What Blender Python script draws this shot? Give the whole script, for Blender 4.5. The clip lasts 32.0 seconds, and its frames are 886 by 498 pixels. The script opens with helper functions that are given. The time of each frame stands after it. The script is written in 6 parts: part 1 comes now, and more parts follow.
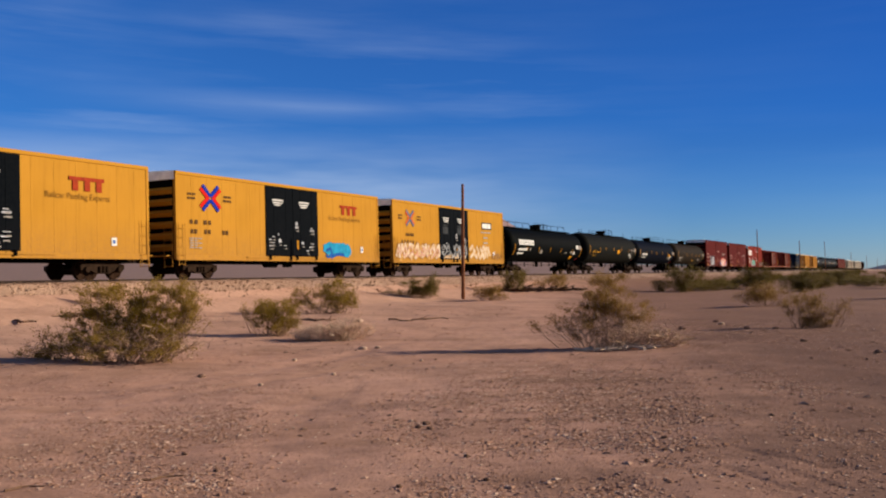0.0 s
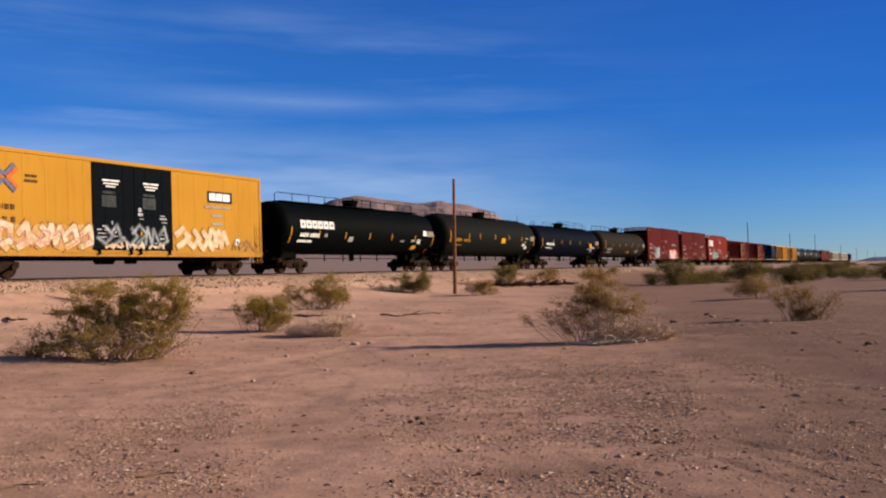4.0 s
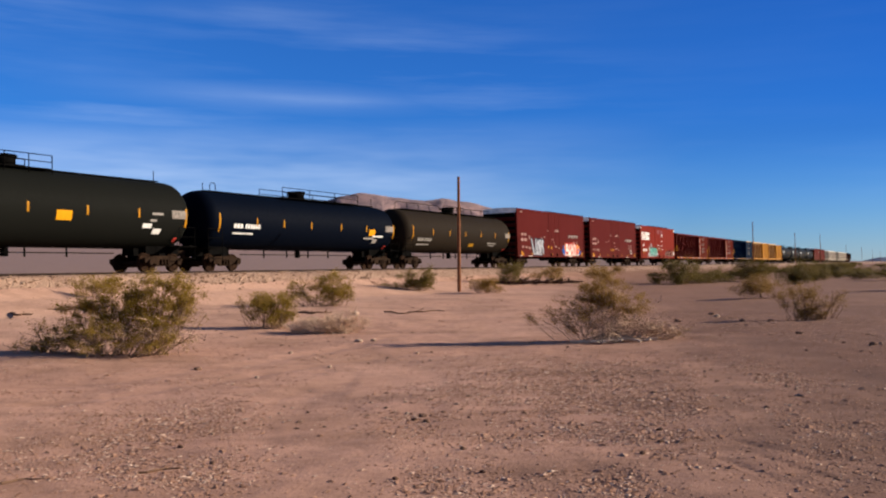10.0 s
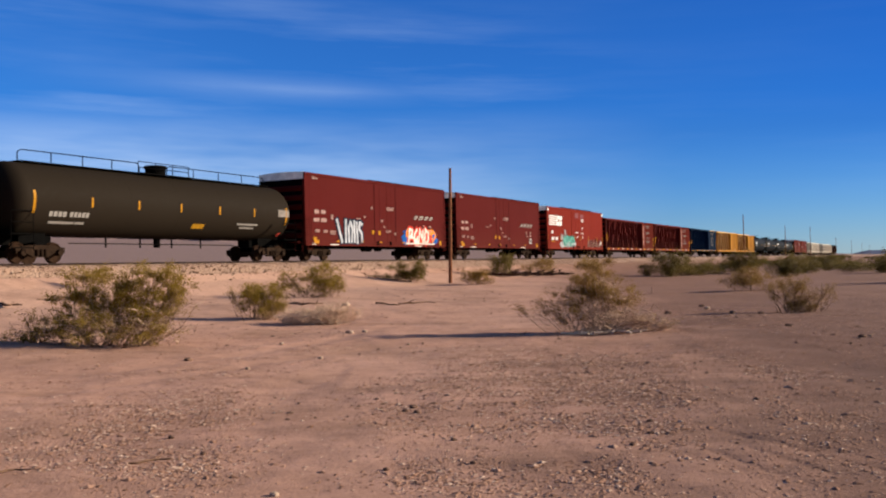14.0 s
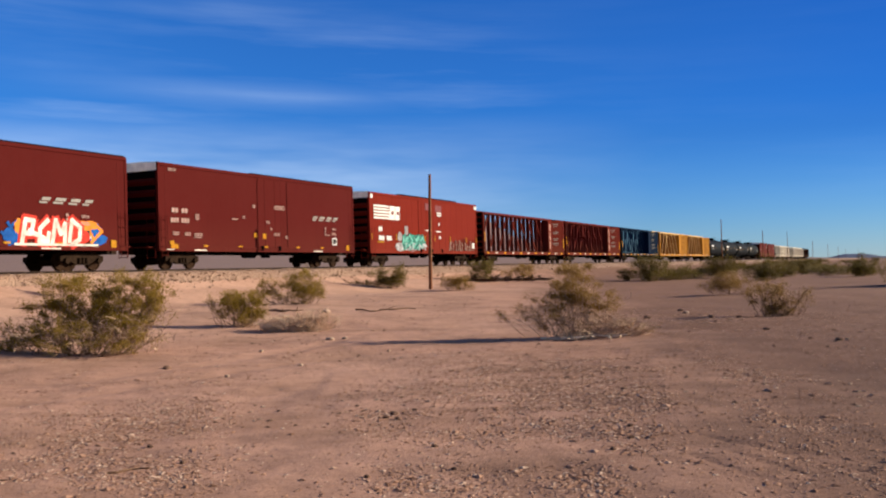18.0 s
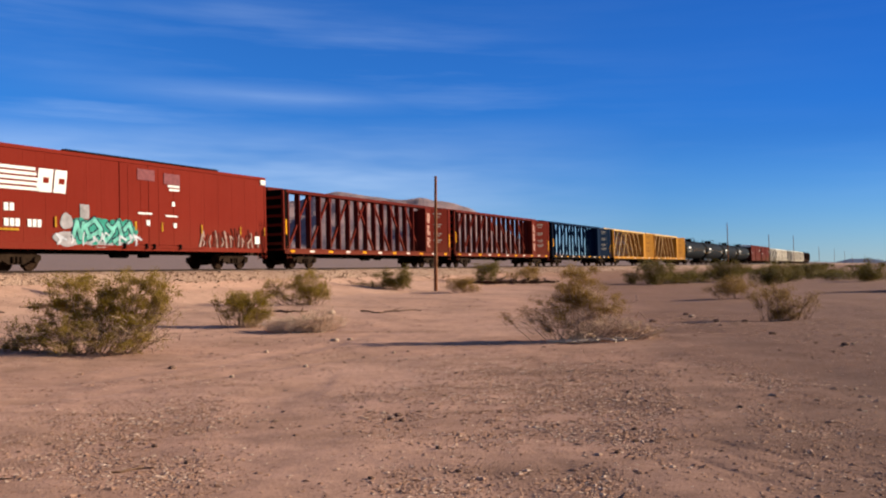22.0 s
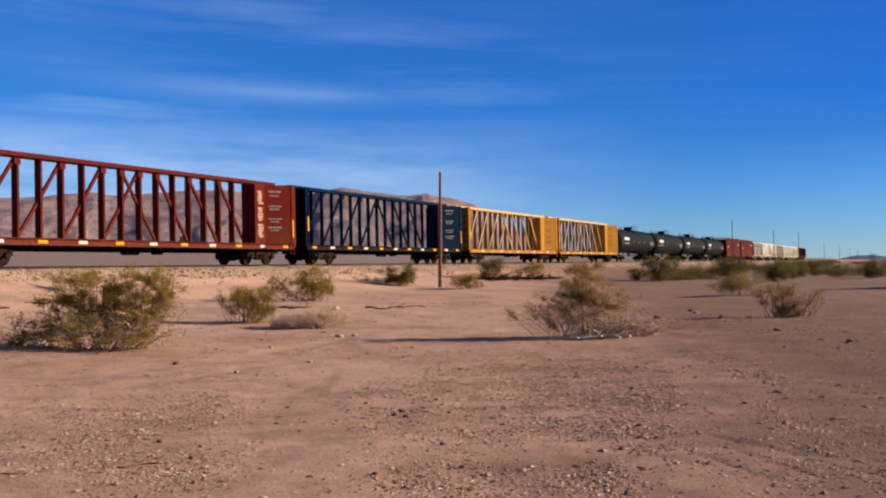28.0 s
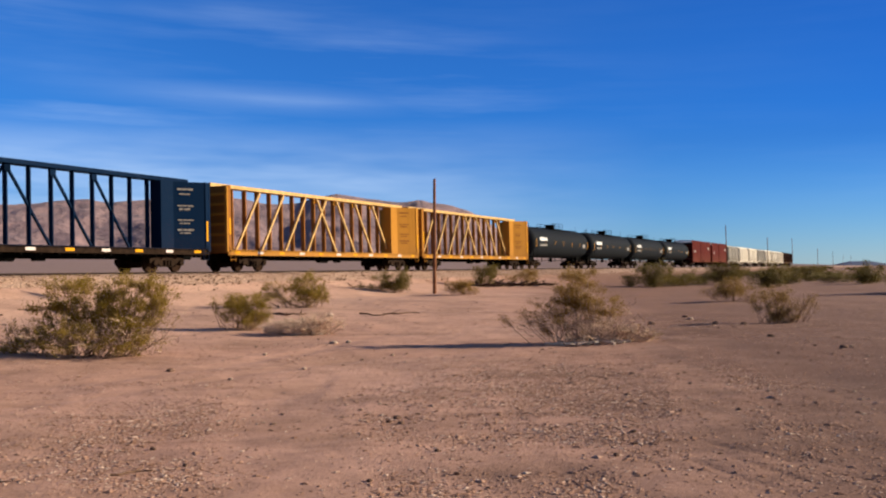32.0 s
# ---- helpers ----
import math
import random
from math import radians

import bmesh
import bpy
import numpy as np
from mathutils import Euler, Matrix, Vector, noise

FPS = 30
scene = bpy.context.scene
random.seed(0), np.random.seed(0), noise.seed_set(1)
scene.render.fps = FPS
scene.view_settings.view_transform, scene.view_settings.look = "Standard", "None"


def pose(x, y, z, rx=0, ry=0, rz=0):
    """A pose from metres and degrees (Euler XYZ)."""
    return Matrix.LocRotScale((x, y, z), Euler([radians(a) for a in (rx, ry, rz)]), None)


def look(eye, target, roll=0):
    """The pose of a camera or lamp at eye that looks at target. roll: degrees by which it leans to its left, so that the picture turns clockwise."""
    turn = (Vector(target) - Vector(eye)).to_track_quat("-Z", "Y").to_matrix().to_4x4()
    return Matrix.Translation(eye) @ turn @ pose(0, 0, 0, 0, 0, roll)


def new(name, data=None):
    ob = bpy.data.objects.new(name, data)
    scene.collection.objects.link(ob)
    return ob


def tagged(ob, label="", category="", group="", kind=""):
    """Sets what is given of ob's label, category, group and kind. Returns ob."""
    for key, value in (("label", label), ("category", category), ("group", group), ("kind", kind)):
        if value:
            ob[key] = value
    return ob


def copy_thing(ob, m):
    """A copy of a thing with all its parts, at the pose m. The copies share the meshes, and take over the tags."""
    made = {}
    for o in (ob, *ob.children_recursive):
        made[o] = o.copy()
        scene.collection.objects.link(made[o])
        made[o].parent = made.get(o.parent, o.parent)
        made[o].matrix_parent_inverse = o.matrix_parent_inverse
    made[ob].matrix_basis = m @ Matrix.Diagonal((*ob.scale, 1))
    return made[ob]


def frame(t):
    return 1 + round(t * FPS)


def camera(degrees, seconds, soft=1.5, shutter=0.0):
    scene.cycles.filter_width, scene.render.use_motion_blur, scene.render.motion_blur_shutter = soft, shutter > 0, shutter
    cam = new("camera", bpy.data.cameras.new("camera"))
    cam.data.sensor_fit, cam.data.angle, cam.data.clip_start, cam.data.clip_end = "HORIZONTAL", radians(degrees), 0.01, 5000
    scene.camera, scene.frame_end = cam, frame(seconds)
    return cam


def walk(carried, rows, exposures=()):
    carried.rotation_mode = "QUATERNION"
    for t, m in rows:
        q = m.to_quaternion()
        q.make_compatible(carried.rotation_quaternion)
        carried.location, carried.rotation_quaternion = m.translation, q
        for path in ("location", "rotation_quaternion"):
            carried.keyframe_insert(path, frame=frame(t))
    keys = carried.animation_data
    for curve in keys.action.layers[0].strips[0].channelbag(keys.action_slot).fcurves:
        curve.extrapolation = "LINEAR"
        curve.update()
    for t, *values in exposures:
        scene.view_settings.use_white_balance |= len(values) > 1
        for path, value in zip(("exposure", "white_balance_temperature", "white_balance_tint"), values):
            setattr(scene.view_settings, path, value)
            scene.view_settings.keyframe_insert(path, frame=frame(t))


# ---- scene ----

# ---- camera: hand-held on one spot; seconds, yaw, pitch, lean ----
EYE = 1.6
SWAY = [
    (0, 0.00, 1.97, -1.53), (0.5, 0.01, 2.13, -1.65), (1, 0.04, 1.90, -1.80), (1.5, -0.22, 1.78, -1.78),
    (2, -0.18, 1.70, -1.67), (2.5, -0.34, 1.62, -1.53), (3, -0.35, 1.65, -1.67), (3.5, -0.48, 1.69, -2.01),
    (5.5, -0.61, 1.34, -1.42), (6, -0.85, 1.28, -1.82), (6.5, -0.84, 1.50, -1.79), (7, -0.78, 1.82, -1.74),
    (7.5, -0.55, 1.87, -1.35), (8, -0.93, 1.93, -1.08), (8.5, -0.58, 1.66, -1.28), (9, -0.66, 1.55, -1.24),
    (9.5, -0.42, 1.62, -1.40), (10, -0.23, 1.52, -1.57), (10.5, 0.06, 1.53, -1.57), (11, -0.51, 1.55, -1.47),
    (11.5, -0.50, 1.33, -1.54), (12, -0.55, 1.50, -1.47), (12.5, -0.32, 1.24, -1.37), (13, -0.46, 1.03, -1.41),
    (13.5, -0.78, 0.99, -1.29), (14, -0.74, 0.99, -1.40), (14.5, -0.93, 1.04, -1.61), (16.5, -1.48, 1.15, -1.47),
    (17, -1.00, 0.83, -1.55), (17.5, -1.41, 0.94, -1.46), (18, -1.96, 1.32, -1.73), (18.5, -2.12, 1.08, -1.79),
    (19, -2.12, 1.27, -1.68), (19.5, -1.90, 1.39, -1.48), (20, -1.73, 1.30, -1.23), (20.5, -1.53, 1.37, -1.23),
    (21, -1.25, 1.30, -1.34), (21.5, -1.57, 1.25, -1.22), (22, -1.63, 1.45, -1.32), (22.5, -1.61, 1.51, -1.38),
    (23, -1.29, 1.50, -1.68), (23.5, -1.29, 1.64, -1.73), (24, -1.17, 1.76, -1.66), (24.5, -1.26, 1.58, -1.80),
    (25, -1.09, 1.13, -1.62), (25.5, -1.11, 1.34, -1.60), (27.5, -1.25, 1.35, -1.03), (28, -1.36, 1.22, -1.25),
    (28.5, -1.38, 1.16, -1.28), (29, -1.48, 1.24, -1.44), (29.5, -1.13, 1.16, -1.33), (30, -1.08, 1.13, -1.42),
    (30.5, -1.83, 0.96, -1.49), (31, -1.74, 1.06, -1.48), (31.5, -1.88, 1.15, -1.62), (32, -1.71, 1.60, -1.33),
]
cam = camera(50.0, 32.0, 2.12)
walk(cam, [(t, pose(0, 0, EYE, 90 + p, 0, y) @ pose(0, 0, 0, 0, 0, r)) for t, y, p, r in SWAY],
     [(0.0, 0.72, 6500, 10), (3.5, 0.81, 6340, 10), (6.0, 0.91, 6260, 10), (14.0, 0.97, 6280, 8), (17.0, 1.01, 6330, 6), (25.0, 1.03, 6330, 6), (32.0, 1.05, 6330, 6)])

# ---- light: low winter sun from the right, clear sky with thin cirrus ----
SUN_AZ, SUN_EL = 79.5, 17.0
sun_way = Vector((math.sin(radians(SUN_AZ)) * math.cos(radians(SUN_EL)),
                  math.cos(radians(SUN_AZ)) * math.cos(radians(SUN_EL)), math.sin(radians(SUN_EL))))
sun_data = bpy.data.lights.new("sun", "SUN")
sun_data.energy, sun_data.angle, sun_data.color = 5.0, radians(0.53), (1.0, 0.84, 0.64)
sun = new("sun", sun_data)
sun.matrix_world = look(sun_way * 50, (0, 0, 0))


class Nodes:
    """A short way to write node trees."""

    def __init__(self, tree):
        self.tree = tree
        tree.nodes.clear()

    def add(self, kind, values=()):
        n = self.tree.nodes.new(kind)
        for k, v in dict(values).items():
            self.put(n, k, v)
        return n

    def put(self, n, k, v):
        if isinstance(v, bpy.types.NodeSocket):
            self.tree.links.new(v, n.inputs[k])
        else:
            n.inputs[k].default_value = v

    def math(self, op, a, b=0.0, clamp=False):
        n = self.add("ShaderNodeMath", {0: a, 1: b})
        n.operation, n.use_clamp = op, clamp
        return n.outputs[0]

    def mix(self, fac, a, b, blend="MIX"):
        n = self.add("ShaderNodeMix")
        n.data_type, n.blend_type = "RGBA", blend
        for k, v in ((0, fac), (6, a), (7, b)):
            self.put(n, k, (*v, 1.0) if isinstance(v, tuple) else v)
        return n.outputs[2]

    def ramp(self, fac, lo, hi, a=0.0, b=1.0):
        return self.add("ShaderNodeMapRange", {0: fac, 1: lo, 2: hi, 3: a, 4: b}).outputs[0]

    def noise(self, vec, scale, detail=4.0, rough=0.55):
        n = self.add("ShaderNodeTexNoise", {"Vector": vec, "Scale": scale, "Detail": detail, "Roughness": rough})
        return n.outputs[0]

    def stretch(self, vec, sx, sy, sz):
        return self.add("ShaderNodeMapping", {"Vector": vec, "Scale": (sx, sy, sz)}).outputs[0]


world = bpy.data.worlds.new("sky")
scene.world = world
world.use_nodes = True
w = Nodes(world.node_tree)
sky = w.add("ShaderNodeTexSky")
sky.sky_type, sky.sun_disc, sky.altitude = "NISHITA", False, 200
sky.sun_elevation, sky.sun_rotation = radians(SUN_EL), radians(SUN_AZ)
sky.air_density, sky.dust_density, sky.ozone_density = 1.0, 0.05, 4.0
way = w.add("ShaderNodeTexCoord").outputs["Generated"]
split = w.add("ShaderNodeSeparateXYZ", {0: way})
az = w.math("ARCTAN2", split.outputs[0], split.outputs[1])
tilted = w.math("ADD", split.outputs[2], w.math("MULTIPLY", az, 0.04))
flat = w.add("ShaderNodeCombineXYZ", {0: az, 1: tilted}).outputs[0]
streak = w.noise(w.stretch(flat, 2.2, 26.0, 1.0), 1.0, 5.0, 0.6)
veil = w.noise(w.stretch(flat, 1.5, 6.0, 1.0), 1.3, 3.0, 0.5)
low = w.ramp(split.outputs[2], 0.32, 0.08)
cover = w.math("MULTIPLY", w.math("MULTIPLY", w.ramp(streak, 0.44, 0.78), w.ramp(veil, 0.36, 0.62)),
               w.ramp(az, 0.28, -0.35, 0.12, 1.0))
cover = w.math("MULTIPLY", cover, w.math("ADD", 0.30, w.math("MULTIPLY", low, 0.25)))
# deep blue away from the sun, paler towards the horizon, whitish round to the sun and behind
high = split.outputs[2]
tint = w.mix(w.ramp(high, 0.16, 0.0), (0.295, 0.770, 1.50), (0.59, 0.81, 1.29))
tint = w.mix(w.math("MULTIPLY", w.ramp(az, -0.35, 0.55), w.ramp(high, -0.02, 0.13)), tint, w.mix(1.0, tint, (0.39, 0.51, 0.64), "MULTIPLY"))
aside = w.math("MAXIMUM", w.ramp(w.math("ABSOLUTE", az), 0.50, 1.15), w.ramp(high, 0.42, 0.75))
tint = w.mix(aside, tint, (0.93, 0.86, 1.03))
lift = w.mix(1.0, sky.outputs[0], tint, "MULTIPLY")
bank = w.math("MULTIPLY", w.ramp(w.noise(w.stretch(flat, 1.6, 11.0, 1.0), 1.7, 4.0, 0.6), 0.24, 0.60),
              w.math("MULTIPLY", w.ramp(split.outputs[2], 0.165, 0.10), w.ramp(az, 0.26, -0.26)))
cover = w.math("MAXIMUM", cover, w.math("MULTIPLY", bank, 0.66))
# one long thin streak of cirrus
line = w.math("ABSOLUTE", w.math("SUBTRACT", split.outputs[2], w.math("SUBTRACT", w.math("ADD", 0.171, w.math("MULTIPLY", veil, 0.012)), w.math("MULTIPLY", az, 0.048))))
line = w.math("MULTIPLY", w.ramp(line, 0.018, 0.0), w.math("MULTIPLY", w.ramp(az, 0.02, -0.10), w.ramp(az, -0.42, -0.22)))
cover = w.math("MAXIMUM", cover, w.math("MULTIPLY", line, w.ramp(streak, 0.25, 0.65, 0.04, 0.22)))
clouded = w.mix(cover, lift, (6.1, 7.5, 10.0))
back = w.add("ShaderNodeBackground", {"Color": clouded, "Strength": 0.053})
w.tree.links.new(back.outputs[0], w.add("ShaderNodeOutputWorld").inputs[0])

# ---- materials ----
def material(name):
    m = bpy.data.materials.new(name)
    m.use_nodes = True
    n = Nodes(m.node_tree)
    out = n.add("ShaderNodeOutputMaterial")
    bsdf = n.add("ShaderNodeBsdfPrincipled")
    n.tree.links.new(bsdf.outputs[0], out.inputs[0])
    return m, n, bsdf


def link(n, a, node, key):
    n.tree.links.new(a, node.inputs[key])


def bump(n, bsdf, height, strength, distance):
    b = n.add("ShaderNodeBump", {"Height": height, "Strength": strength, "Distance": distance})
    link(n, b.outputs[0], bsdf, "Normal")


def plain(name, color, rough=0.6, metal=0.0, vary=0.25, scale=6.0, grain=0.0, gloss=0.02):
    m, n, b = material(name)
    pos = n.add("ShaderNodeTexCoord").outputs["Object"]
    k = n.ramp(n.noise(pos, scale, 5.0), 0.3, 0.7, 1 - vary, 1 + vary)
    c = n.mix(1.0, color, (1, 1, 1), "MULTIPLY")
    tone = n.add("ShaderNodeVectorMath")
    tone.operation = "SCALE"
    n.put(tone, 0, c)
    n.put(tone, 3, k)
    link(n, tone.outputs[0], b, "Base Color")
    b.inputs["Roughness"].default_value = rough
    b.inputs["Metallic"].default_value = metal
    b.inputs["Specular IOR Level"].default_value = gloss
    if grain:
        bump(n, b, n.noise(pos, scale * 6, 3.0), grain, 0.02)
    return m


def paint(name, color, rough=0.55, fade=0.25, dust=0.35, rust=0.15, dustcol=(0.16, 0.09, 0.05), gloss=0.012):
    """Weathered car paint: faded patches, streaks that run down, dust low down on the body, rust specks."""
    m, n, b = material(name)
    pos = n.add("ShaderNodeTexCoord").outputs["Object"]
    rnd = n.add("ShaderNodeObjectInfo").outputs["Random"]
    shifted = n.add("ShaderNodeVectorMath", {0: pos, 1: n.add("ShaderNodeCombineXYZ", {0: n.math("MULTIPLY", rnd, 37.0)}).outputs[0]}).outputs[0]
    broad = n.noise(shifted, 0.35, 4.0)
    streaks = n.noise(n.stretch(shifted, 5.0, 5.0, 0.25), 1.6, 4.0, 0.65)
    fine = n.noise(shifted, 9.0, 5.0, 0.65)
    faded = tuple(min(1.0, c * 1.3 + 0.002) for c in color)
    dark = tuple(c * 0.55 for c in color)
    c = n.mix(n.math("MULTIPLY", n.ramp(broad, 0.35, 0.7), fade * 2), color, faded)
    c = n.mix(n.math("MULTIPLY", n.ramp(streaks, 0.52, 0.8), fade * 1.6), c, dark)
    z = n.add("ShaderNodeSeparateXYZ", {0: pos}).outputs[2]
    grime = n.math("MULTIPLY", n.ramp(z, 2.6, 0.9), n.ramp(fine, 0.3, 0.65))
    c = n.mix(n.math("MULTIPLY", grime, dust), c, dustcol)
    specks = n.math("MULTIPLY", n.ramp(fine, 0.62, 0.72), n.ramp(broad, 0.5, 0.65))
    c = n.mix(n.math("MULTIPLY", specks, rust * 3, True), c, (0.12, 0.045, 0.02))
    link(n, c, b, "Base Color")
    link(n, n.ramp(fine, 0.3, 0.7, rough - 0.08, rough + 0.15), b, "Roughness")
    b.inputs["Specular IOR Level"].default_value = gloss
    bump(n, b, n.noise(n.stretch(pos, 1.0, 1.0, 0.4), 1.4, 2.0), 0.05, 0.05)
    return m


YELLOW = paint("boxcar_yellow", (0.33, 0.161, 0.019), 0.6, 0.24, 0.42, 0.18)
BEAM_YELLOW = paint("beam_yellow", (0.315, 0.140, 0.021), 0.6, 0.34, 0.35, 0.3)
# rusty brown of the posts, also painted as shade on the leading bulkhead
BEAM_RUST_SHADE = paint("beam_rust_shade_yellow", (0.200, 0.080, 0.019), 0.7, 0.35, 0.35, 0.3)
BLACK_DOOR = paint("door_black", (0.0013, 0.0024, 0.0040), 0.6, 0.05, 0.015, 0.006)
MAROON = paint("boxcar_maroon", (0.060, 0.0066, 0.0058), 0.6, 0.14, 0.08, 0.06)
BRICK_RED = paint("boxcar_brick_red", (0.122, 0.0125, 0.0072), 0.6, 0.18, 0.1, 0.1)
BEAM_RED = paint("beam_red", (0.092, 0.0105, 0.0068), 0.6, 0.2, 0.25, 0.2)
# darker copy of the beam red: shade painted on posts and top chord
BEAM_RED_SHADED = paint("beam_red_shaded", (0.072, 0.0095, 0.0075), 0.6, 0.2, 0.25, 0.2)
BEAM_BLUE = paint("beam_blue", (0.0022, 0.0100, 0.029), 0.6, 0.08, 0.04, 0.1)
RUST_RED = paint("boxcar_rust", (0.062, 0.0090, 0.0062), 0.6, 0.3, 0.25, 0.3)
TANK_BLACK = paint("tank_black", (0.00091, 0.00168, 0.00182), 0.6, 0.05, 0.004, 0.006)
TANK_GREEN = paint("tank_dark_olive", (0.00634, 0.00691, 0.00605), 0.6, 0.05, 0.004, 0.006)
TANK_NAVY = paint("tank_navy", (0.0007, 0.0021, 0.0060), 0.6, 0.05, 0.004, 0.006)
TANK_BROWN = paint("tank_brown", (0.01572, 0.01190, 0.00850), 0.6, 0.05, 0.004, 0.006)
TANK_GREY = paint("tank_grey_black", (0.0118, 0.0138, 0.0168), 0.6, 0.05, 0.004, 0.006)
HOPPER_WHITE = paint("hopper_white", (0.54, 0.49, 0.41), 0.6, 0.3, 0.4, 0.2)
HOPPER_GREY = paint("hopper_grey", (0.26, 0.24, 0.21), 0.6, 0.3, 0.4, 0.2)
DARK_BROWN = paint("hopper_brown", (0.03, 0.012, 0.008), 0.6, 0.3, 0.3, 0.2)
ROOF = plain("galvanised_roof", (0.84, 0.79, 0.71), 0.6, 0.0, 0.2, 2.0)
# lighter copy of the beam yellow: sunlight painted on top chord and diagonals
BEAM_YELLOW_SUNLIT = plain("beam_yellow_sunlit", (0.46, 0.290, 0.115), 0.6, 0.0, 0.25, 3.0)
STEEL = plain("cast_steel", (0.019, 0.0112, 0.0072), 0.8, 0.0, 0.5, 5.0, 0.3, 0.02)
WHEEL = plain("wheel_rust", (0.022, 0.0115, 0.0070), 0.8, 0.0, 0.4, 7.0, 0.0, 0.02)
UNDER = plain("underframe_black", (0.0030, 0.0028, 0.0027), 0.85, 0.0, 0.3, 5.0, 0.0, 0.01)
WHITE = plain("stencil_white", (0.5616, 0.5616, 0.546), 0.6, 0.0, 0.15, 12.0)
GREYED = plain("stencil_grey", (0.234, 0.2184, 0.2028), 0.6, 0.0, 0.25, 12.0)
DIM = plain("stencil_dim", (0.30, 0.195, 0.175), 0.6, 0.0, 0.35, 7.0)
SPRAY_DULL = plain("spray_dull", (0.22, 0.145, 0.125), 0.5, 0.0, 0.5, 3.0)
FAINT = plain("stencil_brown", (0.205, 0.098, 0.015), 0.6, 0.0, 0.3, 12.0)
NOTICE = plain("door_notice", (0.150, 0.050, 0.055), 0.6)
PINK = plain("stencil_pink", (0.34, 0.20, 0.165), 0.6, 0.0, 0.4, 6.0)
INK = plain("stencil_dark", (0.085, 0.042, 0.014), 0.6, 0.0, 0.3, 12.0)
EMBLEM_RED = plain("emblem_red", (0.42, 0.008, 0.005), 0.5, 0.0, 0.15, 9.0)
FADED_RED = plain("emblem_faded_red", (0.429, 0.0936, 0.0234), 0.5, 0.0, 0.2, 9.0)
LOGO_RED = plain("mark_brown_red", (0.23, 0.026, 0.007), 0.5, 0.0, 0.2, 9.0)
EMBLEM_BLUE = plain("emblem_blue", (0.004, 0.020, 0.24), 0.5, 0.0, 0.15, 9.0)
FADED_BLUE = plain("emblem_faded_blue", (0.10, 0.105, 0.16), 0.5, 0.0, 0.2, 9.0)
SPRAY_CYAN = plain("spray_cyan", (0.012, 0.19, 0.34), 0.5, 0.0, 0.3, 3.0)
SPRAY_BLUE = plain("spray_blue", (0.010, 0.065, 0.25), 0.5, 0.0, 0.3, 3.0)
SPRAY_WHITE = plain("spray_white", (0.50, 0.48, 0.43), 0.5, 0.0, 0.35, 4.0)
SPRAY_GREY = plain("spray_grey", (0.2184, 0.2028, 0.2106), 0.5, 0.0, 0.3, 3.0)
SPRAY_PINK = plain("spray_pink", (0.36, 0.17, 0.15), 0.5, 0.0, 0.4, 4.0)
SPRAY_RED = plain("spray_red", (0.40, 0.032, 0.022), 0.5, 0.0, 0.2, 3.0)
SPRAY_ORANGE = plain("spray_orange", (0.546, 0.1716, 0.0234), 0.5, 0.0, 0.2, 3.0)
SPRAY_TEAL = plain("spray_teal", (0.028, 0.175, 0.135), 0.5, 0.0, 0.3, 3.0)
SPRAY_TEAL_PALE = plain("spray_pale_teal", (0.10, 0.29, 0.24), 0.5, 0.0, 0.4, 3.0)
SPRAY_NAVY = plain("spray_navy", (0.012, 0.017, 0.032), 0.5, 0.0, 0.4, 3.0)
SPRAY_PALE = plain("spray_pale", (0.33, 0.34, 0.37), 0.5, 0.0, 0.4, 3.0)
SPRAY_DIM = plain("spray_dim_grey", (0.03, 0.033, 0.036), 0.5, 0.0, 0.4, 4.0)
SPRAY_BLACK = plain("spray_black", (0.02, 0.02, 0.022), 0.5, 0.0, 0.3, 3.0)
SAFETY = plain("reflector_yellow", (0.52, 0.235, 0.006), 0.4, 0.0, 0.1, 9.0)
SAFETY_WORN = plain("reflector_worn_yellow", (0.33, 0.150, 0.010), 0.4, 0.0, 0.25, 9.0)
REFLECT = plain("reflector_pale", (0.52, 0.44, 0.40), 0.4, 0.0, 0.2, 9.0)
PLACARD_RED = plain("placard_red", (0.546, 0.0624, 0.0468), 0.4, 0.0, 0.1, 9.0)
RAIL = plain("rail_steel", (0.024, 0.015, 0.012), 0.6, 0.0, 0.3, 4.0)
TIE = plain("tie_wood", (0.085, 0.06, 0.045), 0.85, 0.0, 0.35, 5.0, 0.4)
POLE_WOOD = plain("pole_wood", (0.185, 0.078, 0.040), 0.85, 0.0, 0.3, 3.0, 0.4)
TWIG = plain("twig_bark", (0.235, 0.150, 0.102), 0.85, 0.0, 0.3, 10.0)
GREY_TWIG = plain("grey_twig", (0.43, 0.300, 0.215), 0.85, 0.0, 0.3, 10.0)
DEAD = plain("dead_twig", (0.58, 0.44, 0.32), 0.85, 0.0, 0.25, 10.0)
DEADWOOD = plain("rotten_wood", (0.055, 0.032, 0.022), 0.9, 0.0, 0.3, 10.0)
DRIFT = plain("weathered_wood", (0.1716, 0.1014, 0.0663), 0.85, 0.0, 0.3, 10.0)


def worn(name, color, under):
    """Spray paint that has worn through in patches to the paint below."""
    m, n, b = material(name)
    pos = n.add("ShaderNodeTexCoord").outputs["Object"]
    gone = n.ramp(n.noise(pos, 3.2, 6.0, 0.7), 0.40, 0.62)
    shade = n.ramp(n.noise(pos, 1.1, 3.0), 0.3, 0.7, 0.0, 0.5)
    link(n, n.mix(n.math("MULTIPLY", n.math("ADD", gone, shade), 0.62, True), color, under), b, "Base Color")
    b.inputs["Roughness"].default_value = 0.6
    b.inputs["Specular IOR Level"].default_value = 0.02
    return m


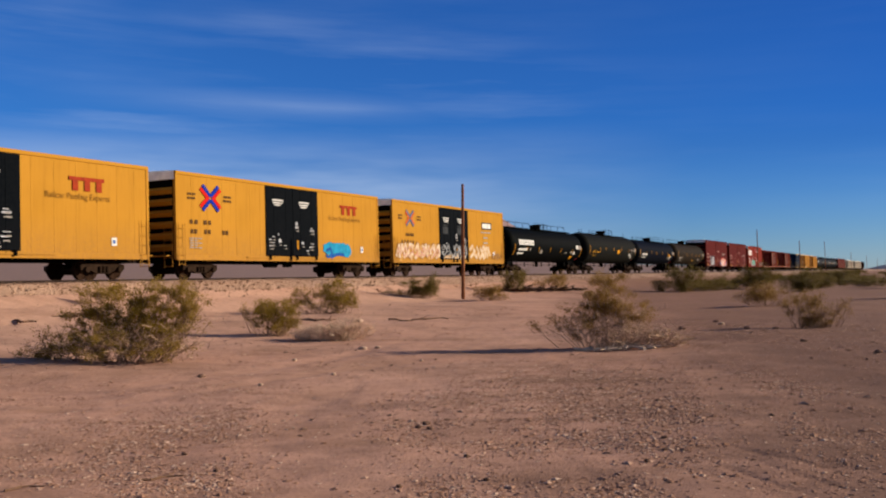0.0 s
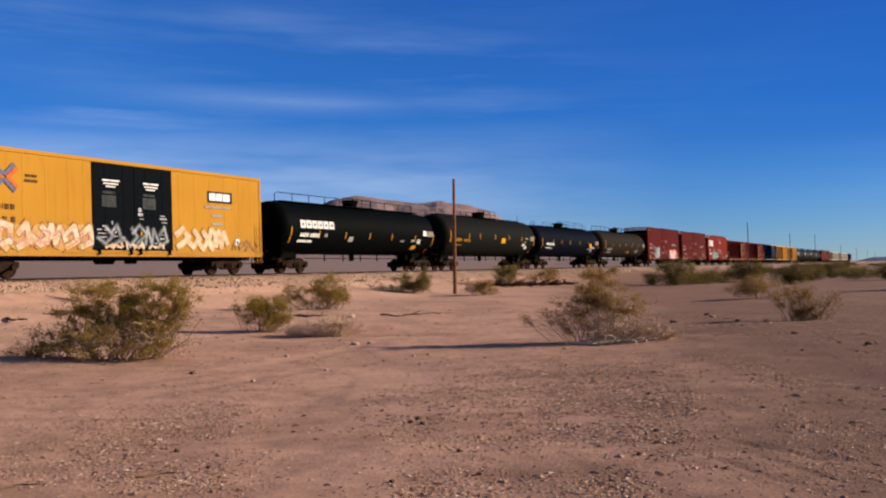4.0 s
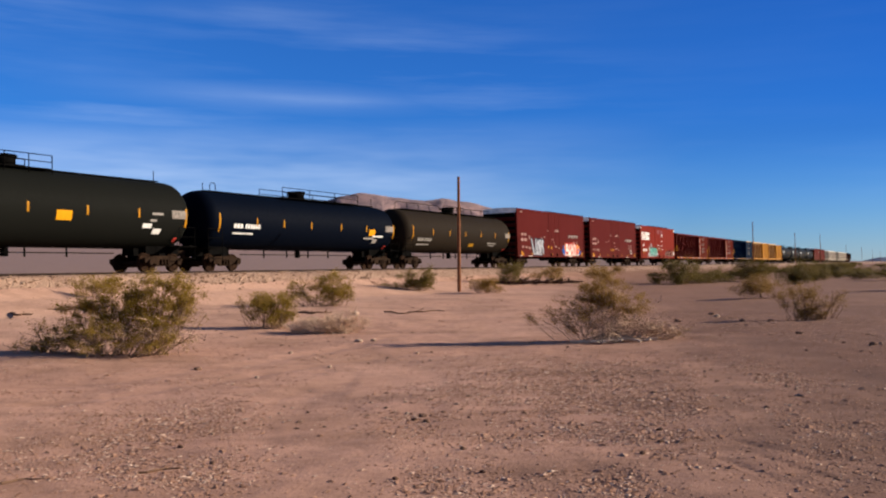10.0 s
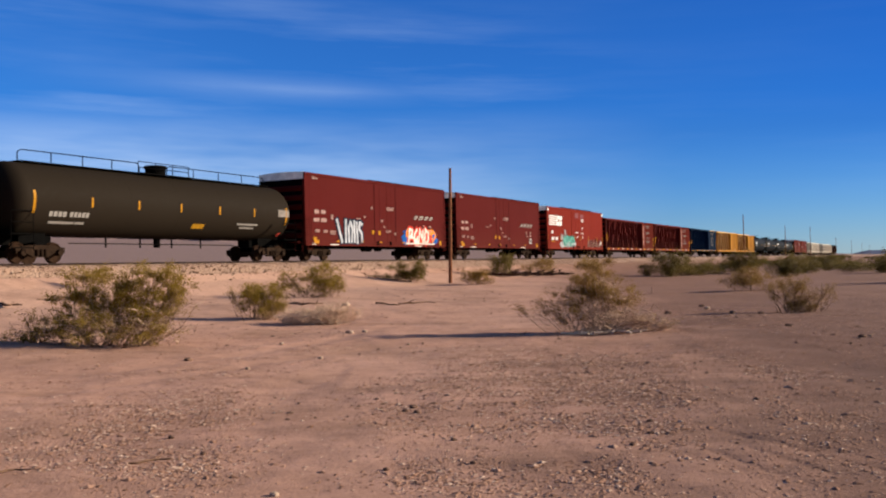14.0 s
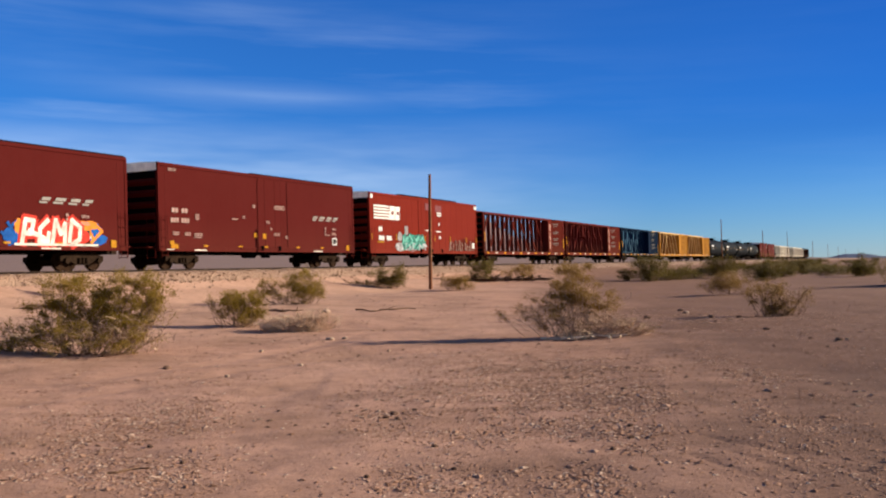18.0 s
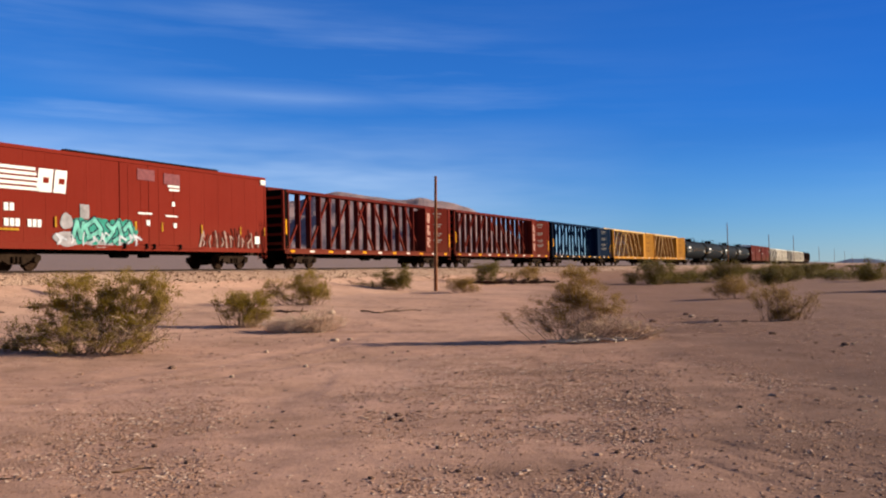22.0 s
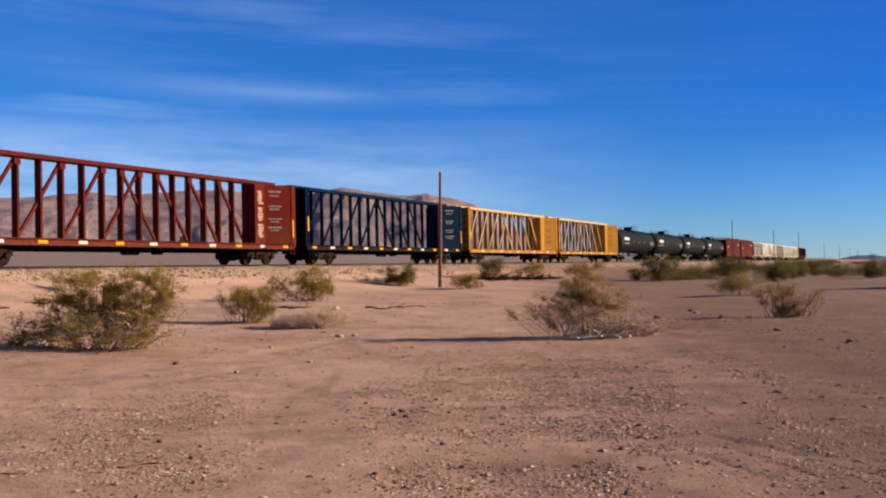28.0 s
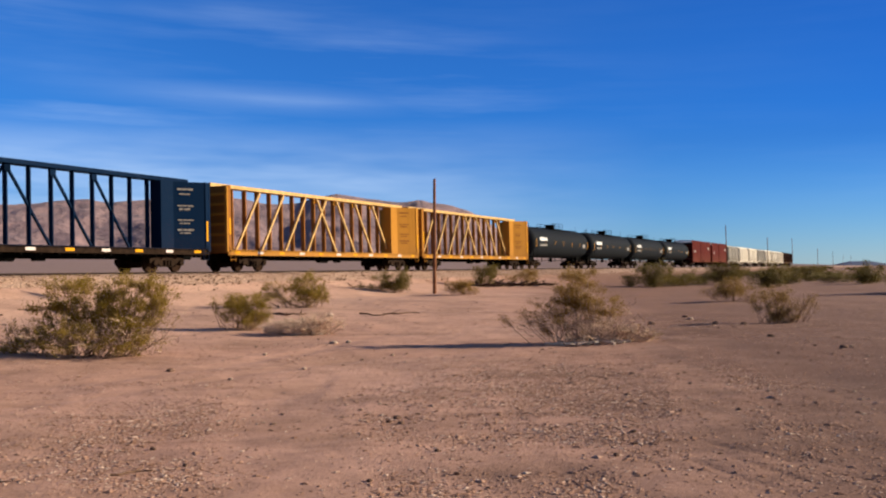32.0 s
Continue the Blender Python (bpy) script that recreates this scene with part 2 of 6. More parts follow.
WORN_WHITE = worn("worn_white_spray", (0.50, 0.44, 0.36), (0.33, 0.165, 0.025))
WORN_TAN = worn("worn_tan_spray", (0.42, 0.27, 0.115), (0.33, 0.161, 0.019))
WORN_BROWN = worn("worn_brown_spray", (0.17, 0.10, 0.06), (0.33, 0.161, 0.019))
WORN_PALE = worn("worn_pale_spray", (0.30, 0.31, 0.33), (0.02, 0.025, 0.03))


def leaves(name, a, b_, c):
    m, n, b = material(name)
    rnd = n.add("ShaderNodeNewGeometry").outputs["Random Per Island"]
    col = n.mix(n.ramp(rnd, 0.0, 0.6), a, b_)
    col = n.mix(n.ramp(rnd, 0.75, 1.0), col, c)
    spray = n.noise(n.add("ShaderNodeTexCoord").outputs["Object"], 2.6, 3.0, 0.6)
    col = n.mix(n.ramp(spray, 0.46, 0.66, 0.0, 0.7), col, c)
    link(n, col, b, "Base Color")
    b.inputs["Roughness"].default_value = 0.6
    b.inputs["Specular IOR Level"].default_value = 0.1
    # thin leaves let some light through
    thin = n.add("ShaderNodeBsdfTranslucent", {"Color": col})
    both = n.add("ShaderNodeMixShader", {0: 0.45, 1: b.outputs[0], 2: thin.outputs[0]})
    for node in n.tree.nodes:
        if node.type == "OUTPUT_MATERIAL":
            n.tree.links.new(both.outputs[0], node.inputs[0])
    return m


CREOSOTE = leaves("creosote_leaf", (0.135, 0.092, 0.008), (0.245, 0.160, 0.017), (0.33, 0.215, 0.055))
CREOSOTE_DRY = leaves("creosote_dry_leaf", (0.150, 0.082, 0.012), (0.235, 0.130, 0.022), (0.31, 0.185, 0.060))
CREOSOTE_FAR = leaves("creosote_green_leaf", (0.066, 0.050, 0.005), (0.118, 0.086, 0.011), (0.18, 0.122, 0.03))
STRAW = leaves("straw", (0.54, 0.35, 0.24), (0.62, 0.42, 0.295), (0.68, 0.48, 0.345))


def sand():
    m, n, b = material("desert_sand")
    pos = n.add("ShaderNodeTexCoord").outputs["Object"]
    stony_node, wheel_node = n.add("ShaderNodeAttribute"), n.add("ShaderNodeAttribute")
    stony_node.attribute_name, wheel_node.attribute_name = "stony", "wheeled"
    stony, wheeled = stony_node.outputs["Fac"], wheel_node.outputs["Fac"]
    broad = n.noise(pos, 0.11, 4.0, 0.5)
    patch = n.noise(pos, 0.38, 5.0, 0.6)
    mid = n.noise(pos, 2.3, 5.0, 0.65)
    blotch = n.noise(pos, 6.5, 5.0, 0.7)
    fine = n.noise(pos, 26.0, 4.0, 0.7)
    grit = n.add("ShaderNodeTexVoronoi", {"Vector": pos, "Scale": 24.0})
    c = n.mix(n.ramp(broad, 0.35, 0.65), (0.505, 0.281, 0.198), (0.570, 0.335, 0.246))
    c = n.mix(n.ramp(patch, 0.46, 0.62, 0.0, 0.6), c, (0.33, 0.190, 0.130))
    # long faint drifts
    drift = n.noise(n.add("ShaderNodeMapping", {"Vector": pos, "Rotation": (0, 0, radians(28)), "Scale": (0.22, 1.5, 1.0)}).outputs[0], 1.0, 4.0, 0.6)
    c = n.mix(n.ramp(drift, 0.50, 0.66, 0.0, 0.55), c, (0.315, 0.180, 0.124))
    # blown sand lies paler on the rise to the bank
    xyz = n.add("ShaderNodeSeparateXYZ", {0: pos})
    across = n.math("SUBTRACT", n.math("MULTIPLY", xyz.outputs[1], 0.451), n.math("MULTIPLY", xyz.outputs[0], 0.8925))
    c = n.mix(n.math("MULTIPLY", n.ramp(across, 12.5, 24.0), n.math("MULTIPLY", n.ramp(patch, 0.62, 0.40, 0.35, 0.9), n.ramp(xyz.outputs[0], -3.0, 5.0, 1.0, 0.08))), c, (0.585, 0.362, 0.262))
    # to the right the sand passes into a darker tone, darkest close by
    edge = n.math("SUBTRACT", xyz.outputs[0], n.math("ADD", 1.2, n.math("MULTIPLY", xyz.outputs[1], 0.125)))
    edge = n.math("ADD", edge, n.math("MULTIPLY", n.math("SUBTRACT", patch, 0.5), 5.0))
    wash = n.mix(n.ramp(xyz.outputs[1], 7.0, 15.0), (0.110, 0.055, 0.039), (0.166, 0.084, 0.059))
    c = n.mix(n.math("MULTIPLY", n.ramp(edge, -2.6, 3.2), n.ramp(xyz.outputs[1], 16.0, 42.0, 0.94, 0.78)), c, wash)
    # smooth sand in the old wheel tracks, coarse brown grit in the gravel beds
    c = n.mix(n.math("MULTIPLY", wheeled, n.ramp(mid, 0.25, 0.75, 0.6, 0.2)), c, n.mix(0.35, c, (0.235, 0.137, 0.097)))
    grainy = n.math("MULTIPLY", stony, n.ramp(blotch, 0.36, 0.62))
    c = n.mix(n.math("MULTIPLY", grainy, 0.5), c, (0.22, 0.120, 0.078))
    # distance haze painted in: the long fan beyond the railway turns greyer and darker
    c = n.mix(n.ramp(across, 36.0, 44.0, 0.0, 0.85), c, (0.222, 0.157, 0.146))
    c = n.mix(n.ramp(mid, 0.3, 0.7, 0.8, 0.0), c, (0.74, 0.72, 0.70), "MULTIPLY")
    # dark flecks: twig litter, and the shade sides of grit painted into the colour
    fleck = n.math("MULTIPLY", n.ramp(blotch, 0.62, 0.74), n.ramp(wheeled, 0.0, 1.0, 0.5, 0.0))
    c = n.mix(fleck, c, (0.17, 0.092, 0.060))
    peb = n.math("MULTIPLY", n.ramp(grit.outputs["Distance"], 0.34, 0.18), n.ramp(stony, 0.0, 0.8, 0.12, 1.0))
    tone = n.mix(n.add("ShaderNodeSeparateColor", {0: grit.outputs["Color"]}).outputs[0], (0.14, 0.075, 0.048), (0.46, 0.30, 0.21))
    c = n.mix(n.math("MULTIPLY", peb, 0.6), c, tone)
    c = n.mix(n.ramp(fine, 0.35, 0.75, 0.0, 0.5), c, (0.60, 0.57, 0.55), "MULTIPLY")
    link(n, c, b, "Base Color")
    b.inputs["Roughness"].default_value = 0.95
    b.inputs["Specular IOR Level"].default_value = 0.1
    h = n.math("ADD", n.math("MULTIPLY", mid, 0.45), n.math("ADD", n.math("MULTIPLY", fine, 0.3), n.math("MULTIPLY", peb, 0.25)))
    bump(n, b, n.math("MULTIPLY", h, n.ramp(wheeled, 0.0, 1.0, 1.0, 0.65)), 0.55, 0.05)
    return m


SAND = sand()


def rocks(name, a, b_, c):
    m, n, b = material(name)
    rnd = n.add("ShaderNodeNewGeometry").outputs["Random Per Island"]
    pos = n.add("ShaderNodeTexCoord").outputs["Object"]
    col = n.mix(n.ramp(rnd, 0.0, 0.7), a, b_)
    col = n.mix(n.ramp(rnd, 0.74, 0.95), col, c)
    col = n.mix(n.ramp(n.noise(pos, 30.0, 3.0), 0.3, 0.7, 0.0, 0.4), col, tuple(v * 0.6 for v in a))
    link(n, col, b, "Base Color")
    b.inputs["Roughness"].default_value = 0.9
    b.inputs["Specular IOR Level"].default_value = 0.1
    return m


GRAVEL = rocks("desert_gravel", (0.25, 0.126, 0.078), (0.47, 0.268, 0.178), (0.74, 0.52, 0.385))
BALLAST = rocks("track_ballast", (0.21, 0.120, 0.078), (0.36, 0.228, 0.152), (0.52, 0.37, 0.27))
STONES_BROWN = rocks("loose_brown_stone", (0.12, 0.07, 0.05), (0.26, 0.16, 0.115), (0.44, 0.32, 0.25))
STONE_DARK = plain("stone_dark", (0.145, 0.086, 0.062), 0.9, 0.0, 0.4, 12.0, 0.4)
STONE_PALE = plain("stone_pale", (0.40, 0.285, 0.21), 0.9, 0.0, 0.25, 12.0, 0.4)


def mountain_rock():
    m, n, b = material("mountain_rock")
    pos = n.add("ShaderNodeTexCoord").outputs["Object"]
    broad = n.noise(pos, 0.0035, 5.0, 0.6)
    fine = n.noise(pos, 0.02, 6.0, 0.65)
    c = n.mix(n.ramp(broad, 0.35, 0.65), (0.245, 0.152, 0.150), (0.30, 0.187, 0.174))
    # bluish shade of slopes and ravines is mixed into the rock colour by noise
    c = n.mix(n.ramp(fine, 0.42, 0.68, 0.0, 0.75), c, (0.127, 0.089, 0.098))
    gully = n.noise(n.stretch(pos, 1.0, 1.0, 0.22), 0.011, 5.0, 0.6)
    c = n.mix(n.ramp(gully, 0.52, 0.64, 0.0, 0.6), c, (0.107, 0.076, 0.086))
    link(n, c, b, "Base Color")
    b.inputs["Roughness"].default_value = 0.95
    bump(n, b, n.math("ADD", fine, gully), 0.7, 18.0)
    return m


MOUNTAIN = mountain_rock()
# the blue-grey of the far hills is distance haze put into the rock colour
HAZY_HILL = plain("hazy_hill_rock", (0.10, 0.115, 0.17), 0.95, 0.0, 0.2, 0.01)


# ---- mesh tools ----
def box(bm, x0, x1, y0, y1, z0, z1):
    v = [bm.verts.new(p) for p in ((x0, y0, z0), (x1, y0, z0), (x1, y1, z0), (x0, y1, z0),
                                   (x0, y0, z1), (x1, y0, z1), (x1, y1, z1), (x0, y1, z1))]
    for f in ((3, 2, 1, 0), (4, 5, 6, 7), (0, 1, 5, 4), (1, 2, 6, 5), (2, 3, 7, 6), (3, 0, 4, 7)):
        bm.faces.new([v[i] for i in f])
    return v


def boxed(*b, bevel=0.0):
    bm = bmesh.new()
    box(bm, *b)
    if bevel:
        bmesh.ops.bevel(bm, geom=bm.edges[:], offset=bevel, segments=2, affect="EDGES", profile=0.6)
    return bm


def bar(bm, a, b, r, sides=6, r2=None):
    """A round bar from a to b."""
    a, b = Vector(a), Vector(b)
    ax = (b - a).normalized()
    up = Vector((0, 0, 1)) if abs(ax.z) < 0.9 else Vector((1, 0, 0))
    s = ax.cross(up).normalized()
    t = s.cross(ax)
    rings = []
    for c, rad in ((a, r), (b, r if r2 is None else r2)):
        rings.append([bm.verts.new(c + (s * math.cos(k * math.tau / sides) + t * math.sin(k * math.tau / sides)) * rad) for k in range(sides)])
    for k in range(sides):
        j = (k + 1) % sides
        bm.faces.new((rings[0][j], rings[0][k], rings[1][k], rings[1][j]))
    bm.faces.new(rings[0])
    bm.faces.new(rings[1][::-1])


def beam(bm, a, b, wide, deep):
    """A rectangular bar from a to b in a plane along x and z; deep is its size along y."""
    a, b = Vector(a), Vector(b)
    ax = (b - a).normalized()
    s = Vector((-ax.z, 0, ax.x)) * wide / 2
    d = Vector((0, deep / 2, 0))
    v = [bm.verts.new(p) for p in (a - s - d, a + s - d, a + s + d, a - s + d, b - s - d, b + s - d, b + s + d, b - s + d)]
    for f in ((0, 1, 2, 3), (7, 6, 5, 4), (0, 4, 5, 1), (1, 5, 6, 2), (2, 6, 7, 3), (3, 7, 4, 0)):
        bm.faces.new([v[i] for i in f])


def lathe(bm, profile, sides=32, axis="x"):
    """A body turned round x, from pairs of (place on the axis, radius)."""
    rings = []
    for x, r in profile:
        if r < 1e-4:
            rings.append([bm.verts.new((x, 0, 0) if axis == "x" else (0, x, 0))])
        else:
            ring = []
            for k in range(sides):
                c, s = math.cos(k * math.tau / sides) * r, math.sin(k * math.tau / sides) * r
                ring.append(bm.verts.new((x, c, s) if axis == "x" else (c, x, s)))
            rings.append(ring)
    for p, q in zip(rings, rings[1:]):
        for k in range(sides):
            j = (k + 1) % sides
            if len(p) == 1:
                bm.faces.new((p[0], q[j], q[k]))
            elif len(q) == 1:
                bm.faces.new((p[k], p[j], q[0]))
            else:
                bm.faces.new((p[k], p[j], q[j], q[k]))
    bmesh.ops.recalc_face_normals(bm, faces=bm.faces[:])


def mesh_of(name, bm, mat, smooth=False):
    me = bpy.data.meshes.new(name)
    bmesh.ops.recalc_face_normals(bm, faces=bm.faces[:])
    bm.to_mesh(me)
    bm.free()
    me.materials.append(mat)
    if smooth:
        me.polygons.foreach_set("use_smooth", [True] * len(me.polygons))
        me.set_sharp_from_angle(angle=radians(38))
    return me


def part(name, bm, mat, parent, label="", smooth=False, at=None):
    """Links a bmesh, or a ready mesh, as one mesh object under a thing or part."""
    me = mesh_of(name, bm, mat, smooth) if isinstance(bm, bmesh.types.BMesh) else bm
    ob = new(name, me)
    ob.parent = parent
    if at is not None:
        ob.matrix_basis = at
    if label:
        tagged(ob, label)
    return ob


def thing(name, label, category, group="", kind="", at=None):
    ob = tagged(new(name), label, category, group, kind)
    if at is not None:
        ob.matrix_basis = at
    return ob

# ---- the lie of the land ----
TURN = 26.81                      # the track runs this far to the right of straight ahead
DX, DY = math.sin(radians(TURN)), math.cos(radians(TURN))
TRACK_V, RAIL_Z = 32.2, 2.08      # track's middle from the camera, top of rail
TRACK = pose(-DY * TRACK_V, DX * TRACK_V, RAIL_Z, 0, 0, 90 - TURN)


def spot(u, v, z=0.0):
    """The place u metres along the track and v metres out from the camera."""
    return Vector((DX * u - DY * v, DY * u + DX * v, z))


def ease(a, b, x):
    k = min(1.0, max(0.0, (x - a) / (b - a)))
    return k * k * (3 - 2 * k)


RUTS = [(2.44, 9.13, 2.71, 8.29), (2.71, 8.29, 2.99, 7.74), (2.99, 7.74, 3.34, 6.86), (2.61, 7.83, 2.89, 6.93), (2.2, 8.0, 2.62, 6.6)]


# the wheel lines of old vehicle tracks across the sand, each with its half-width
LANES = [(((-7.5, 10.2), (-4.5, 12.75), (-3.45, 14.1), (-2.8, 15.8), (-1.55, 17.6), (-0.3, 19.4), (1.2, 25.0)), 0.22),
         (((-7.2, 13.2), (-5.9, 13.95), (-4.8, 14.6), (-3.5, 16.8), (-1.9, 20.2), (-0.4, 25.5)), 0.26),
         (((5.4, 26.0), (4.85, 20.2), (4.15, 13.85), (3.2, 10.35), (2.72, 8.65), (1.85, 6.95), (1.0, 5.2)), 0.34),
         (((5.7, 29.0), (6.2, 24.0), (6.5, 19.5), (5.95, 15.2), (5.45, 11.1), (5.0, 8.0)), 0.52),
         (((-1.2, 15.0), (-1.75, 12.3), (-1.15, 8.5), (-0.8, 6.8), (-0.5, 4.8)), 0.55)]


def lane(x, y):
    """The distance to the middle of the nearest wheel line, in its half-widths."""
    best = 9.0
    for line, wide in LANES:
        for (ax, ay), (bx, by) in zip(line, line[1:]):
            ux, uy = bx - ax, by - ay
            k = min(1.0, max(0.0, ((x - ax) * ux + (y - ay) * uy) / (ux * ux + uy * uy)))
            best = min(best, math.hypot(x - ax - ux * k, y - ay - uy * k) / wide)
    return best


def height(x, y):
    """The ground: a flat wash that climbs to the railway bank, and a long fan beyond it."""
    v = -x * DY + y * DX
    q = TRACK_V - v
    r = math.hypot(x, y)
    if q >= 0:
        z = 0.6 * ease(26, 8, q) + 0.5 * ease(9, 4.8, q) + 0.45 * ease(5.2, 3.0, q)
    else:
        z = 1.55 - 0.35 * ease(3, 9, -q) + 0.05 * max(0.0, -q - 28)
    rough = ease(2.4, 5.0, abs(q)) * min(1.0, 0.25 + r / 40)
    p = Vector((x, y, 0))
    z += rough * (0.10 * noise.noise(p * 0.13) + 0.06 * noise.noise(p * 0.45 + Vector((7, 3, 0))))
    if r < 45:
        z += 0.018 * noise.noise(p * 0.9) + 0.012 * noise.noise(p * 1.9) + 0.006 * noise.noise(p * 4.3)
    if 5 < r < 32 and y > 0:
        d = lane(x, y)
        deep = 0.015 if x < -1.3 and y > 12 else 0.003
        z -= deep * (max(0.0, 1 - d) - 0.6 * max(0.0, 1 - abs(d - 1.4) / 0.6))
    if r < 13:
        # old wheel ruts in the wash
        for ax, ay, bx, by in RUTS:
            ux, uy = bx - ax, by - ay
            k = min(1.0, max(0.0, ((x - ax) * ux + (y - ay) * uy) / (ux * ux + uy * uy)))
            d = math.hypot(x - ax - ux * k, y - ay - uy * k)
            z -= 0.009 * max(0.0, 1 - d / 0.05) - 0.002 * max(0.0, 1 - abs(d - 0.08) / 0.04)
    return z


# gravel lies in beds: a centre, a half-width, a half-depth and how dense
BEDS = [(-3.0, 10.5, 1.0, 1.9, 0.75), (-4.2, 14.2, 1.3, 0.6, 0.35), (-2.1, 8.0, 0.6, 0.7, 0.35), (1.6, 11.8, 1.5, 2.3, 0.85), (2.4, 15.3, 1.6, 1.8, 0.85), (2.6, 11.4, 0.45, 1.6, 0.4),
        (2.07, 8.7, 0.3, 0.95, 1.1), (1.34, 6.95, 0.26, 0.55, 1.1), (5.1, 13.6, 0.55, 2.4, 0.95), (-6.2, 13.2, 1.4, 0.4, 0.35), (-3.0, 17.6, 1.0, 0.9, 0.35),
        (-0.25, 10.5, 0.35, 0.5, 0.5), (-0.1, 7.4, 0.7, 0.6, 0.3), (3.6, 8.6, 0.7, 1.2, 0.25), (8.5, 27.0, 3.5, 6.0, 0.35)]


def stoniness(x, y):
    """How much gravel lies here: 0 to about 1."""
    d = 0.07 + sum(k * math.exp(-((x - cx) / wx) ** 2 - ((y - cy) / wy) ** 2) for cx, cy, wx, wy, k in BEDS)
    d *= 0.22 + 0.78 * ease(0.6, 1.8, lane(x, y))
    p = Vector((x, y, 0))
    return d * max(0.0, 0.85 + 1.0 * noise.noise(p * 0.8) + 1.0 * noise.noise(p * 2.3 + Vector((5, 0, 0))))


def ground():
    """One sheet, fine near the camera and coarser towards the horizon."""
    radii = [0.0]
    step = 0.16
    while radii[-1] < 4700:
        radii.append(radii[-1] + step)
        r = radii[-1]
        step = 0.06 if 6.2 < r < 9.4 else 0.16 if r < 14 else 0.26 if r < 40 else 0.5 if r < 80 else max(0.5, r * 0.03)
    angles = [radians(a) for a in np.concatenate([np.arange(-33, 33, 0.3), np.arange(33, 327, 3.0)])]
    verts, faces = [(0, 0, height(0, 0))], []
    n = len(angles)
    for r in radii[1:]:
        for a in angles:
            x, y = r * math.sin(a), r * math.cos(a)
            verts.append((x, y, height(x, y)))
    for j in range(n):
        faces.append((0, 1 + (j + 1) % n, 1 + j))
    for i in range(len(radii) - 2):
        o = 1 + i * n
        for j in range(n):
            k = (j + 1) % n
            faces.append((o + j, o + k, o + n + k, o + n + j))
    me = bpy.data.meshes.new("ground")
    me.from_pydata(verts, [], faces)
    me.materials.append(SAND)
    me.polygons.foreach_set("use_smooth", [True] * len(me.polygons))
    # where gravel lies and where wheels have pressed the sand
    near = [y > 0 and 3 < math.hypot(x, y) < 42 for x, y, z in verts]
    for name, fn in (("stony", stoniness), ("wheeled", lambda x, y: ease(1.5, 0.6, lane(x, y)))):
        layer = me.attributes.new(name, "FLOAT", "POINT")
        layer.data.foreach_set("value", [min(1.0, fn(v[0], v[1])) if k else 0.0 for k, v in zip(near, verts)])
    tagged(new("ground", me), "pinkish tan desert sand with gravel patches", "ground", kind="structure")


ground()


# ---- mountains ----
def ridge(name, profile, near, far, rough, mat, label, seed, steps=260, rows=70):
    """A range on the skyline: azimuth and height in degrees along its crest."""
    azs = [p[0] for p in profile]
    els = [p[1] for p in profile]
    verts, faces = [], []
    for i in range(rows + 1):
        k = i / rows
        for j in range(steps + 1):
            a = azs[0] + (azs[-1] - azs[0]) * j / steps
            crest = (near + far) / 2 * math.tan(radians(float(np.interp(a, azs, els))))
            r = near + (far - near) * k
            x, y = r * math.sin(radians(a)), r * math.cos(radians(a))
            shape = max(0.0, 1 - abs(k - 0.5) * 2) ** 0.8
            p = Vector((x / 260 + seed, y / 260, seed))
            fold = 1 - abs(noise.fractal(p, 1.0, 2.0, 5)) * 1.6
            z = EYE + crest * shape * (1 - rough * (1 - shape) * (1.0 - fold) - rough * 0.10 * (1 - fold))
            verts.append((x, y, z - 6 * (1 - shape)))
    for i in range(rows):
        for j in range(steps):
            o = i * (steps + 1) + j
            faces.append((o, o + 1, o + steps + 2, o + steps + 1))
    me = bpy.data.meshes.new(name)
    me.from_pydata(verts, [], faces)
    me.materials.append(mat)
    me.polygons.foreach_set("use_smooth", [True] * len(me.polygons))
    return tagged(new(name, me), label, "mountain", kind="structure")


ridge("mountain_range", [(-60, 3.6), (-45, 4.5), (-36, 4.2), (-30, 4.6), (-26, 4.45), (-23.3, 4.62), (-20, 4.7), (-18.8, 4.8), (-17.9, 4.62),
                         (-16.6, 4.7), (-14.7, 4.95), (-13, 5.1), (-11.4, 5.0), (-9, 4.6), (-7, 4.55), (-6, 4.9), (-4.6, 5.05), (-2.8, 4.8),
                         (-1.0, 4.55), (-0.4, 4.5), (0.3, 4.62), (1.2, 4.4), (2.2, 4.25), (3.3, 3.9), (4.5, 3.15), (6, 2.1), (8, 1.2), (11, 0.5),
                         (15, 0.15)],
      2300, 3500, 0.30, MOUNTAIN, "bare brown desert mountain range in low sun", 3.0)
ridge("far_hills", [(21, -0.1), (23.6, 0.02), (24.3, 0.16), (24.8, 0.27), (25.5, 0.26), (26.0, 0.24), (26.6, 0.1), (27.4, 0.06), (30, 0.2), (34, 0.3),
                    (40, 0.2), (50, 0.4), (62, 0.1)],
      4000, 4500, 0.3, HAZY_HILL, "low blue-grey hills on the horizon", 9.0, 160, 16)


